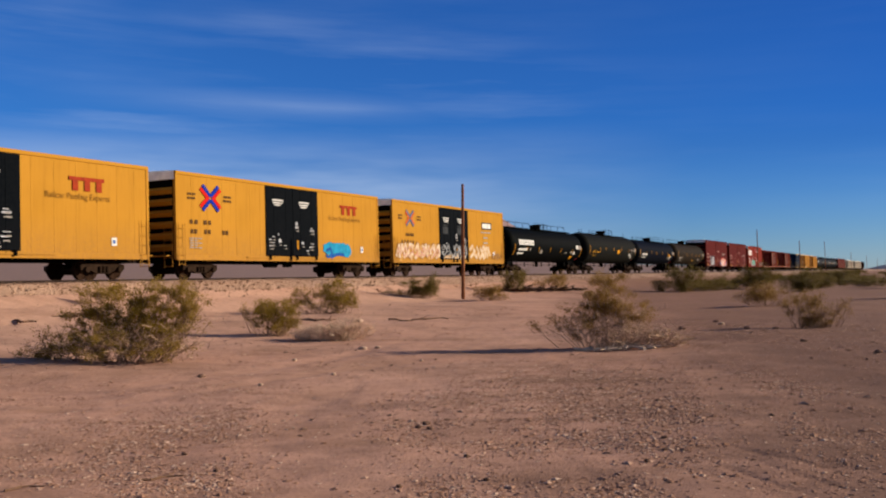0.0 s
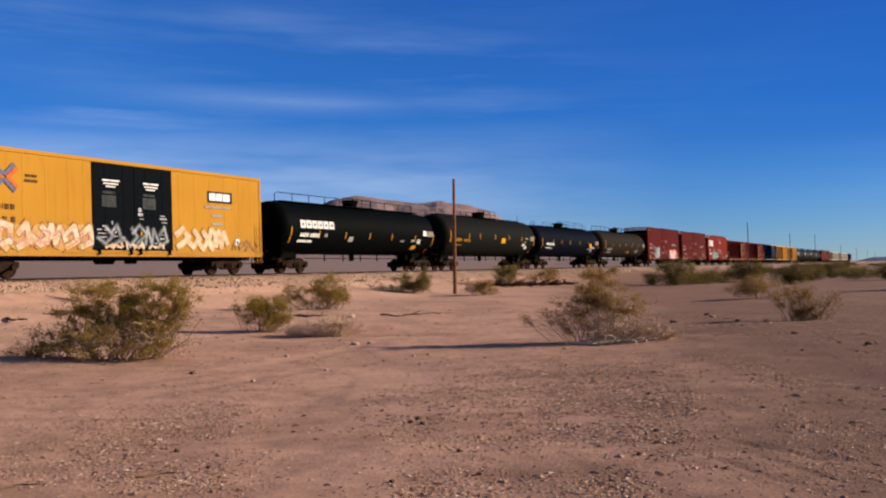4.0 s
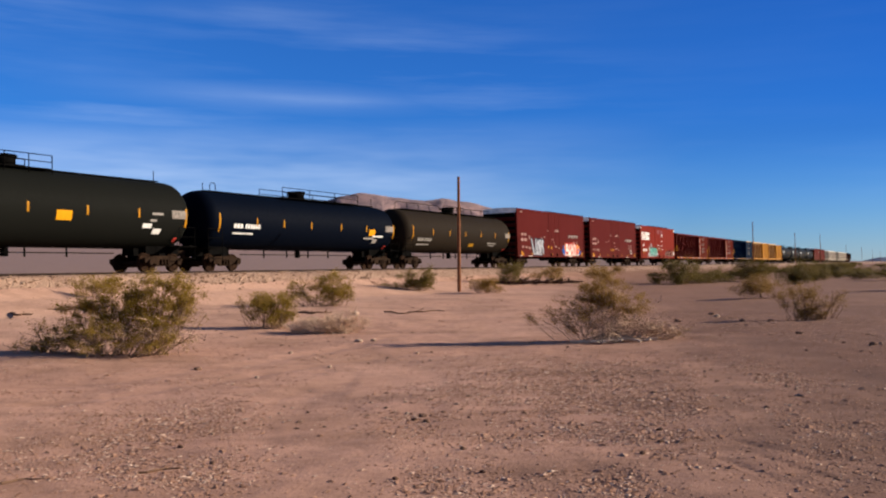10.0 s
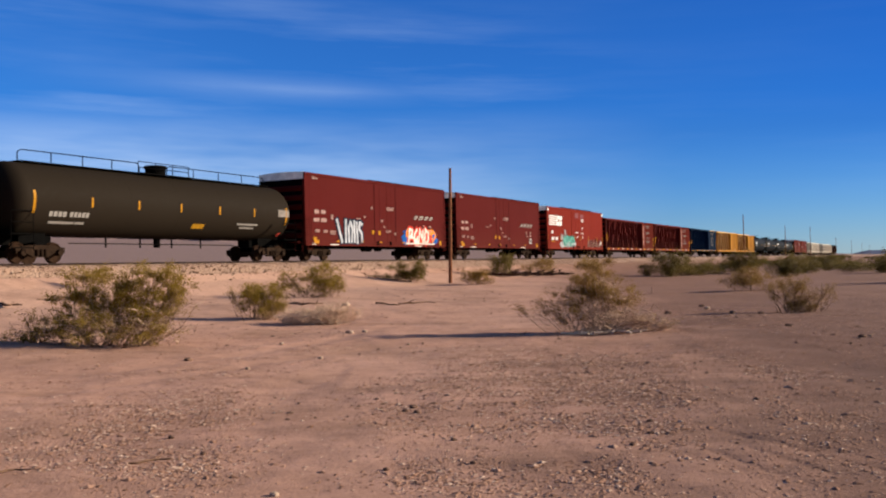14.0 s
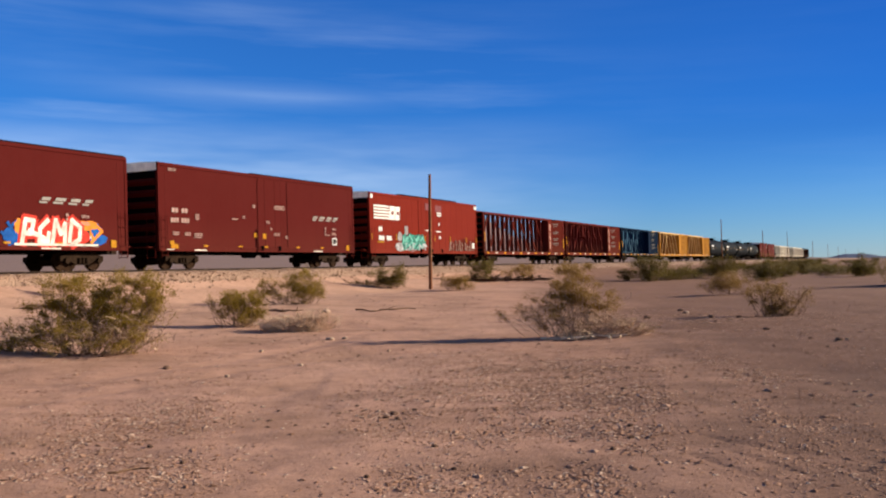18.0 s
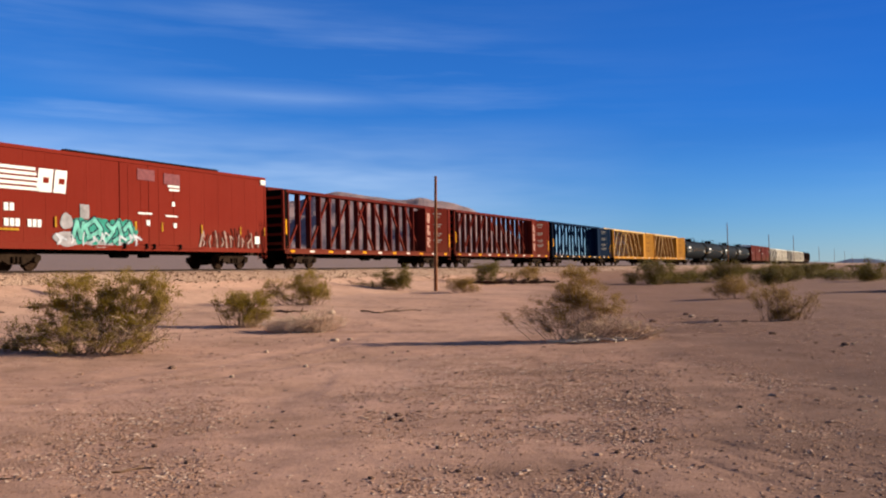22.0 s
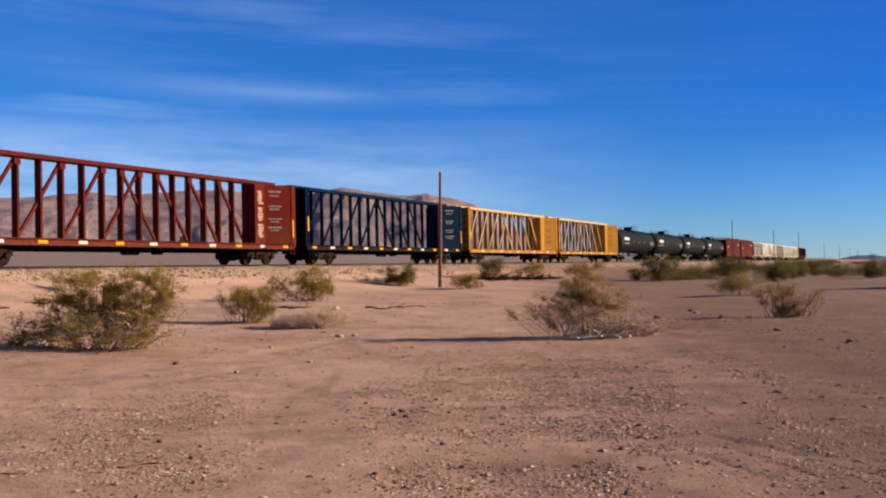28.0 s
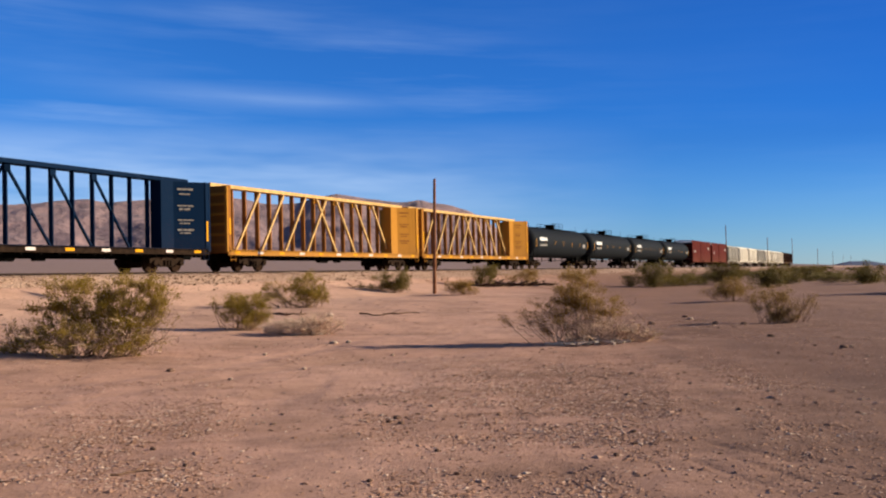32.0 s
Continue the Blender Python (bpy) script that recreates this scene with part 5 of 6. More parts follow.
# red boxcars
RB = "red boxcars of the train"
RED_POSTS = [0.36, 0.5]
for i, (u0, u1) in enumerate(((152.6, 170.7), (172.7, 190.7))):
    car, a, b, y, lv = boxcar(u0, u1, MAROON, MAROON, ("dark red boxcar with white and red graffiti", "dark red boxcar with small white stencils")[i],
                              [0.03, 0.97], [(0.433, 0.552)], MAROON, RB, 5.0, 0.008)
    L = b - a
    decal("reporting_marks", car, row_of_bars(-8.1, 2.7, [0.2, 0.2], 0.22, 0.04) + row_of_bars(-7.4, 2.7, [0.2, 0.18], 0.22, 0.04)
          + row_of_bars(-8.18, 2.22, [0.15] * 3, 0.22, 0.05) + row_of_bars(-7.42, 2.22, [0.15] * 3, 0.22, 0.05), DIM, y)
    decal("stencil", car, lettered([(-8.3, 4.66, 0.55, 0.16), (-8.05, 1.6, 0.45, 0.2), (-7.2, 1.6, 0.42, 0.18), (-6.5, 1.5, 0.6, 0.26),
                           (-6.4, 2.4, 0.28, 0.3), (0.3, 3.2, 1.0, 0.24), (-1.7, 3.2, 0.2, 0.2), (-2.6, 2.6, 0.2, 0.14), (-3.5, 2.5, 0.5, 0.1),
                           (0.2, 1.75, 0.6, 0.16), (-0.5, 2.4, 0.3, 0.18), (-0.1, 2.05, 0.16, 0.16), (1.3, 1.6, 0.2, 0.18),
                           (5.5, 1.85, 0.14, 0.55), (5.75, 1.85, 0.3, 0.1), (6.3, 1.9, 0.5, 0.16), (6.35, 2.2, 0.4, 0.14)]), DIM, y - 0.006)
    decal("mark", car, row_of_bars(4.15, 2.74, [0.4, 0.5, 0.45, 0.36], 0.08, 0.3) + row_of_bars(4.25, 2.86, [0.42, 0.55, 0.5, 0.42], 0.13, 0.27, 0.08), GREYED, y)
    decal("placard", car, [rect(6.35, 1.3, 0.5, 0.44)], WHITE, y)
    decal("placard", car, [rect(6.42, 1.36, 0.36, 0.32)], SPRAY_BLACK, y, proud=0.018)
    decal("reflector", car, [rect(x, 1.08, 0.32, 0.08) for x in (-5.8, -3.0, -0.7, 2.4, 5.0)] + [rect(-8.2, 0.98, 0.5, 0.2), rect(-8.28, 1.18, 0.3, 0.16), rect(8.0, 0.98, 0.3, 0.32)], SAFETY_WORN, y - 0.008)
    decal("sill_stripe", car, [rect(-6.5, 0.88, 0.9, 0.06), rect(-8.5, 0.9, 0.5, 0.05), rect(4.2, 0.88, 1.0, 0.06)], SPRAY_WHITE, y - 0.008)
    decal("placard", car, [rect(-1.62, 1.62, 0.26, 0.24), rect(-0.82, 1.58, 0.28, 0.26)], SAFETY_WORN, y - 0.006)
    decal("panel_line", car, [rect(-1.25, 1.1, 0.05, 3.6), rect(0.9, 1.1, 0.04, 3.7), rect(1.55, 1.1, 0.05, 3.7)], MAROON, y - 0.0, proud=0.008)
    part("roof_cap", boxed(-1.8, 8.9, -1.63, -1.4, 5.035, 5.075), UNDER, car, "dark roof edge strip")
    if i == 0:
        # slanting pale strokes edged in blue-black, then white loops over red with stray blue and orange
        pale = [[(-5.75, 2.4), (-5.2, 1.08)], [(-4.75, 2.42), (-4.78, 1.08)], [(-4.4, 1.1), (-4.45, 2.0), (-4.2, 2.3), (-4.0, 1.9), (-4.1, 1.1)], [(-3.75, 1.1), (-3.78, 2.38)], [(-3.42, 1.06), (-3.48, 2.3)],
                [(-2.86, 2.2), (-3.12, 2.32), (-3.22, 1.9), (-2.92, 1.6), (-2.9, 1.15)]]
        decal("graffiti", car, strokes(pale, 0.46), SPRAY_NAVY, y, proud=0.013)
        decal("graffiti", car, strokes(pale, 0.20), SPRAY_PALE, y, "blue-black and pale grey graffiti", proud=0.019)
        decal("graffiti", car, [blob(2.75, 1.35, 0.4, 0.3, 31), blob(7.0, 1.75, 0.5, 0.26, 32), blob(7.3, 1.3, 0.5, 0.2, 39)] + strokes(throw_up(2.4, 3.3, 1.1, 2.1, 90, 2), 0.12), SPRAY_BLUE, y, proud=0.012)
        decal("graffiti", car, [blob(3.2, 1.75, 0.3, 0.3, 33), blob(6.6, 1.9, 0.6, 0.2, 40)] + strokes(throw_up(6.3, 7.5, 1.1, 2.1, 91, 2), 0.14), SPRAY_ORANGE, y, proud=0.014)
        loops = [[(3.25, 1.12), (3.45, 2.05), (3.85, 2.0), (3.7, 1.5), (3.3, 1.5)], [(4.55, 2.05), (4.15, 1.7), (4.1, 1.2), (4.5, 1.1), (4.6, 1.55)],
                 [(4.75, 1.12), (4.95, 2.08), (5.2, 1.5), (5.45, 1.95), (5.4, 1.12)], [(5.65, 1.2), (5.8, 2.1), (6.25, 1.8), (6.2, 1.3), (5.8, 1.1)], [(3.6, 1.6), (4.4, 1.3)]]
        decal("graffiti", car, strokes(loops, 0.44) + [blob(4.9, 1.5, 1.3, 0.36, 34), blob(6.2, 1.4, 0.6, 0.3, 35)], SPRAY_RED, y, proud=0.016)
        decal("graffiti", car, strokes(loops, 0.19), SPRAY_WHITE, y, "red and white graffiti", proud=0.021)
        decal("sill_stripe", car, [rect(a + L * 0.66, 1.02, L * 0.24, 0.09)], SPRAY_WHITE, y, proud=0.024)
car, a, b, y, lv = boxcar(192.8, 210.9, BRICK_RED, BRICK_RED, "brick-red boxcar with white striped emblem and teal graffiti", POSTS[:6] + POSTS[6:],
                          [(0.4, 0.5), (0.5, 0.628)], BRICK_RED, RB, 4.88, 0.014)
L = b - a
decal("mark", car, [rect(-8.5, 3.16 + 0.2 * k, 2.35 - 0.05 * k, 0.12) for k in range(5)], WHITE, y)
decal("mark", car, row_of_bars(-6.3, 3.14, [0.74, 0.62], 0.94, 0.09, 0.12), WHITE, y)
decal("mark", car, [rect(-6.0, 3.5, 0.3, 0.24, 0.03), rect(-5.2, 3.5, 0.3, 0.24, 0.03)], BRICK_RED, y, proud=0.018)
decal("reporting_marks", car, row_of_bars(-7.85, 2.32, [0.2, 0.2], 0.3, 0.06) + row_of_bars(-7.85, 1.72, [0.2] * 3, 0.3, 0.06) + row_of_bars(-6.75, 1.72, [0.18] * 3, 0.3, 0.06), WHITE, y)
part("roof_cap", boxed(-4.85, 5.0, -1.63, -1.4, 4.915, 4.99), UNDER, car, "dark roof edge strip")
decal("stencil", car, [rect(b - 0.5, 4.5, 0.42, 0.26), rect(a + 0.1, 4.5, 0.3, 0.26), rect(a + L * 0.57, 3.85, 0.8, 0.1), rect(a + L * 0.575, 3.68, 0.7, 0.1),
                       rect(a + L * 0.46, 2.5, 0.9, 0.08), rect(a + L * 0.56, 2.45, 0.8, 0.08), rect(a + L * 0.49, 2.0, 0.22, 0.24), rect(a + L * 0.59, 1.95, 0.2, 0.22),
                       rect(a + L * 0.585, 2.95, 0.18, 0.22), rect(b - 1.1, 1.3, 0.4, 0.4)], WHITE, y - 0.03)
decal("stencil", car, [rect(a + L * 0.46, 4.05, 1.1, 0.5), rect(a + L * 0.555, 3.98, 1.1, 0.5)], NOTICE, y - 0.03)
decal("graffiti", car, [blob(a + L * 0.235, 2.0, 0.35, 0.32, 41), rect(a + L * 0.275, 2.15, 0.5, 0.6), blob(a + L * 0.24, 1.3, 0.7, 0.35, 43), blob(a + L * 0.36, 1.3, 1.5, 0.3, 49)], SPRAY_GREY, y, "grey and teal graffiti")
decal("graffiti", car, [blob(a + L * (0.28 + 0.036 * k), 1.66, 0.55, 0.55, 44 + k) for k in range(5)], SPRAY_TEAL, y, proud=0.016)
loops = throw_up(a + L * 0.26, a + L * 0.45, 1.15, 2.2, 50, 5)
decal("graffiti", car, strokes(loops, 0.30), SPRAY_NAVY, y, proud=0.019)
decal("graffiti", car, strokes(loops, 0.18), SPRAY_TEAL_PALE, y, proud=0.023)
decal("graffiti", car, scrawl(a + L * 0.2, a + L * 0.46, 1.05, 1.6, 51, 9, 0.8), SPRAY_PALE, y, proud=0.026)
decal("graffiti", car, scrawl(a + L * 0.68, a + L * 0.97, 1.05, 2.1, 52, 16), BEAM_RED_SHADED, y, "faint grey scrawl")
decal("graffiti", car, scrawl(a + L * 0.68, a + L * 0.97, 1.05, 1.9, 53, 12), SPRAY_DULL, y, proud=0.018)
decal("reflector", car, [rect(a + L * k, 1.75, 0.09, 0.42) for k in (0.008, 0.2, 0.45, 0.545, 0.7, 0.87, 0.985)] + [rect(a + 0.95, 1.55, 0.9, 0.09)], OCHRE, y - 0.03)


def centre_beam(u0, u1, mat, label, group, crossed=True, stripes=True):
    """A centre-beam flatcar: deck, end bulkheads, and a truss along the middle with posts and diagonals."""
    length, half, top, crown = u1 - u0, 1.5, 4.66, 4.44
    a, b = -length / 2, length / 2
    yellow = mat is BEAM_YELLOW
    slim, deep = (0.052, 0.17) if mat is BEAM_RED else (0.030, 0.115) if mat is BEAM_BLUE else (0.045, 0.13)
    car = new_car("centre_beam_car", label, u0, u1, group)
    part("deck", boxed(a, b, -half, half, 1.0, 1.12, bevel=0.015), mat, car)
    bm = bmesh.new()
    for y in (-half, half):
        s = 1 if y < 0 else -1
        box(bm, a, b, *sorted((y, y + s * 0.09)), 0.82, 1.1)
    part("side_sill", bm, STEEL if mat is BEAM_BLUE else mat, car)
    part("top_chord", boxed(a + 0.1, b - 0.1, -0.3, 0.3, top - 0.2, top, bevel=0.02), BEAM_YELLOW_SUNLIT if yellow else BEAM_RED_SHADED if mat is BEAM_RED else mat, car)
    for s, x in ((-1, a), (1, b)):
        # the leading plate is coloured darker: shade of that end put into its paint
        bulk = part("bulkhead", boxed(*sorted((x, x - s * 0.24)), -half, half, 0.95, crown, bevel=0.02), mat if s > 0 else BEAM_RUST_SHADE if yellow else UNDER, car, "ribbed end bulkhead")
        for k in range(6):
            z = 1.4 + k * 0.52
            part("bulkhead_rib", boxed(*sorted((x + s * 0.09, x - s * 0.001)), -half + 0.05, half - 0.05, z - 0.07, z + 0.07), mat, bulk)
        for y in (-half, half - 0.14, -0.07):
            part("bulkhead_post", boxed(*sorted((x + s * 0.11, x - s * 0.001)), y, y + 0.14, 1.0, crown - 0.05), mat, bulk)
        bm = bmesh.new()
        ladder(bm, x - s * 0.3 - 0.2, -half - 0.05, 0.5, 1.3, 0.4, 0.3)
        part("ladder", bm, mat, car)
    # wedge-shaped panel that carries the stencils, from the truss out to the trailing bulkhead
    bm = bmesh.new()
    plan = [(b - 2.5, 0.0), (b - 2.5, -0.66), (b - 1.7, -0.72), (b - 0.2, -half + 0.02), (b - 0.2, 0.0)]
    lo, hi = ([bm.verts.new((x, y, z)) for x, y in plan] for z in (1.1, crown - 0.02))
    bm.faces.new(lo)
    bm.faces.new(hi[::-1])
    for k in range(5):
        j = (k + 1) % 5
        bm.faces.new((lo[k], hi[k], hi[j], lo[j]))
    part("panel", bm, mat, car, "solid steel panel with stencils")
    shift = 0.5 if crossed else 0.0
    places = [x for x in ((k + shift) * 1.16 for k in range(-10, 10)) if a + 0.6 < x < b - 2.4]
    for x in places:
        part("post", boxed(x - slim, x + slim, -deep, deep, 1.1, top - 0.18), BEAM_RUST_SHADE if yellow else BEAM_RED_SHADED if mat is BEAM_RED else mat, car)
    tops = [(0.58, 1), (-0.58, -1)] if crossed else [(0.0, 1), (0.0, -1)]
    for start, s in tops:
        # on the leading half the diagonals climb towards the middle, on the trailing half they fall away from it
        x = start
        while (x - 2.32 > a + 0.4) if s > 0 else (x + 2.32 < b - 2.0):
            foot = x - s * 2.32
            bm = bmesh.new()
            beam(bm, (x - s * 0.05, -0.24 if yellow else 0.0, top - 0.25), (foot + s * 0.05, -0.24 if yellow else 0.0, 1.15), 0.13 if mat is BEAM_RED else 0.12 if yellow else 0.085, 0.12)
            part("diagonal", bm, BEAM_YELLOW_SUNLIT if yellow else mat, car)
            part("gusset", boxed(x - 0.15, x + 0.15, -0.16, -0.08, top - 0.5, top - 0.15), mat, car)
            x = foot
    if stripes:
        for k in range(11):
            x = a + 0.7 + (length - 1.6) * k / 10
            decal("reflector", car, [rect(x - 0.24, 0.9, 0.48, 0.13)], SAFETY if k % 2 == 0 else REFLECT, -half - 0.001)
        decal("reflector", car, [rect(a + 0.06, 1.9, 0.12, 0.85), rect(b - 0.2, 1.5, 0.12, 1.0)], SAFETY, -half - 0.001)
    # deck ends of the cross bearers and winches
    for k in range(14):
        x = a + 1.2 + (length - 2.4) * k / 13
        part("cross_bearer", boxed(x - 0.05, x + 0.05, -half + 0.1, half - 0.1, 0.78, 1.0), UNDER, car)
    for k in range(22):
        x = a + 0.9 + (length - 1.8) * k / 21
        bm = bmesh.new()
        bar(bm, (x, -half + 0.05, 0.76), (x, -half + 0.2, 0.76), 0.05, 6)
        part("winch", bm, UNDER, car)
    part("centre_sill", boxed(a - 0.05, b + 0.05, -0.28, 0.28, 0.62, 0.98), UNDER, car)
    brakes(car, -1.2, -0.7, 0.66, 0.8, 0.5)
    running_gear(car, length, 2.6)
    return car, a, b


CB = "centre-beam flatcars of the train"
for u0, u1, mat, lab in ((212.8, 234.9, BEAM_RED, "red empty centre-beam flatcar with open truss"), (235.9, 258.4, BEAM_RED, "red empty centre-beam flatcar with open truss"),
                         (259.7, 281.4, BEAM_BLUE, "dark blue empty centre-beam flatcar"), (282.95, 304.7, BEAM_YELLOW, "yellow empty centre-beam flatcar"),
                         (305.5, 327.7, BEAM_YELLOW, "yellow empty centre-beam flatcar")):
    car, a, b = centre_beam(u0, u1, mat, lab, CB, mat is not BEAM_BLUE)
    # stencils lie on the two faces of the end panel
    flat_face = part("stencil_board", boxed(0, 0.02, 0, 0.001, 0, 0.02), mat, car, at=pose(b - 2.5, -0.66, 0, 0, 0, math.degrees(math.atan2(-0.06, 0.8))))
    slant_face = part("stencil_board", boxed(0, 0.02, 0, 0.001, 0, 0.02), mat, car, at=pose(b - 1.7, -0.72, 0, 0, 0, math.degrees(math.atan2(-0.76, 1.5))))
    if mat is BEAM_RED:
        rs = random.Random(int(u0))
        decal("stencil", flat_face, [rect(0.2 + 0.06 * (k % 3 == 0), 1.5 + 0.152 * k, 0.42 - 0.16 * rs.random(), 0.125) for k in range(18) if k % 6 != 5], PINK, -0.004)
    ink = BEAM_RUST_SHADE if mat is BEAM_YELLOW else DULL_PLATE
    for k, z in enumerate((4.0, 3.78, 3.2, 3.02, 2.5, 2.34, 2.0, 1.86)):
        decal("stencil", slant_face, row_of_bars(0.2 + 0.1 * (k % 2), z, ([0.24, 0.2, 0.3], [0.18, 0.34])[k % 2], 0.07 if k % 3 else 0.1, 0.04), ink, -0.004)

# far end of the train: two rust-red boxcars, covered hoppers and a last pair of brown hoppers
for u0, u1, lab in ((410.3, 428.8, "faded rust-red boxcar near the train's end"), (430.4, 449.0, "dark rust-red boxcar near the train's end")):
    car, a, b, y, lv = boxcar(u0, u1, RUST_RED, RUST_RED, lab, POSTS, [(0.42, 0.56)], RUST_RED, RB, 4.6)
    decal("stencil", car, [rect(a + 1.5, 2.6, 1.4, 0.3), rect(b - 3.5, 3.2, 1.6, 0.4)], GREYED, y)


def hopper(u0, u1, mat, label):
    """A covered hopper with ribbed sides and sloping bays below."""
    length, half, eave = u1 - u0, 1.58, 4.45
    a, b = -length / 2, length / 2
    car = new_car("covered_hopper", label, u0, u1, "hoppers at the end of the train")
    bm = bmesh.new()
    prof = [(-half, 1.5), (-half, eave - 0.3), (-half * 0.7, eave), (half * 0.7, eave), (half, eave - 0.3), (half, 1.5)]
    rows = [[bm.verts.new((x, y, z)) for y, z in prof] for x in (a + 0.6, b - 0.6)]
    for k in range(6):
        j = (k + 1) % 6
        bm.faces.new((rows[0][k], rows[0][j], rows[1][j], rows[1][k]))
    bm.faces.new(rows[0][::-1])
    bm.faces.new(rows[1])
    part("body", bm, mat, car)
    for k in range(14):
        x = a + 0.7 + (length - 1.4) * k / 13
        part("rib", boxed(x - 0.05, x + 0.05, -half - 0.07, -half + 0.02, 1.2, eave - 0.3), mat, car)
    part("side_sill", boxed(a, b, -half - 0.04, -half + 0.12, 1.1, 1.4), mat, car)
    for k in range(3):
        x = a + length * (0.28 + 0.22 * k)
        bm = bmesh.new()
        v = [bm.verts.new(p) for p in ((x - 1.5, -half + 0.1, 1.5), (x + 1.5, -half + 0.1, 1.5), (x + 1.5, half - 0.1, 1.5), (x - 1.5, half - 0.1, 1.5),
                                       (x - 0.4, -0.5, 0.45), (x + 0.4, -0.5, 0.45), (x + 0.4, 0.5, 0.45), (x - 0.4, 0.5, 0.45))]
        for f in ((0, 1, 5, 4), (1, 2, 6, 5), (2, 3, 7, 6), (3, 0, 4, 7), (4, 5, 6, 7)):
            bm.faces.new([v[i] for i in f])
        part("hopper_bay", bm, mat, car)
    part("roof_hatch", boxed(a + 1.0, b - 1.0, -0.4, 0.4, eave, eave + 0.14), mat, car)
    for s, x in ((-1, a), (1, b)):
        part("end_sill", boxed(*sorted((x, x - s * 1.6)), -1.4, 1.4, 0.85, 1.15), mat, car)
    running_gear(car, length, 2.3)
    return car


for k in range(7):
    u0 = 450.4 + 16.7 * k
    hopper(u0, u0 + 15.8, HOPPER_GREY if k in (0, 3) else HOPPER_WHITE, "dusty grey covered hopper car" if k in (0, 3) else "white covered hopper car")
hopper(567.5, 582.0, DARK_BROWN, "dark brown covered hopper car")
hopper(583.0, 597.5, DARK_BROWN, "dark brown covered hopper car, last of the train")


# ---- poles ----
def pole(u, v, tall, lean, label, crossarm=False, thick=0.105):
    p = spot(u, v)
    z = height(p.x, p.y)
    ob = thing("utility_pole", label, "pole", "poles along the railway", at=pose(p.x, p.y, z, 0, lean, 0))
    bm = bmesh.new()
    prof = [(-0.4, 0.0)] + [(-0.4 + (tall + 0.4) * k / 8, thick - thick * k / 24 + 0.004 * (k % 2)) for k in range(9)] + [(tall + 0.01, 0.0)]
    lathe(bm, prof, 12)
    part("shaft", bm, POLE_WOOD, ob, smooth=True, at=pose(0, 0, 0, 0, -90, 0))
    if crossarm:
        bm = bmesh.new()
        box(bm, -0.06, 0.06, -0.9, 0.9, tall - 0.5, tall - 0.4)
        part("crossarm", bm, POLE_WOOD, ob)


pole(48.0, 23.07, 6.45, 1.2, "weathered brown wooden pole with no wires")
for u, tall in ((154.5, 7.9), (211, 7.6), (268, 8.7), (367, 7.6), (470, 8.0), (580, 8.0), (700, 8.0)):
    pole(u, 23.07, tall, 0.0, "distant wooden pole beside the railway", False, 0.085)


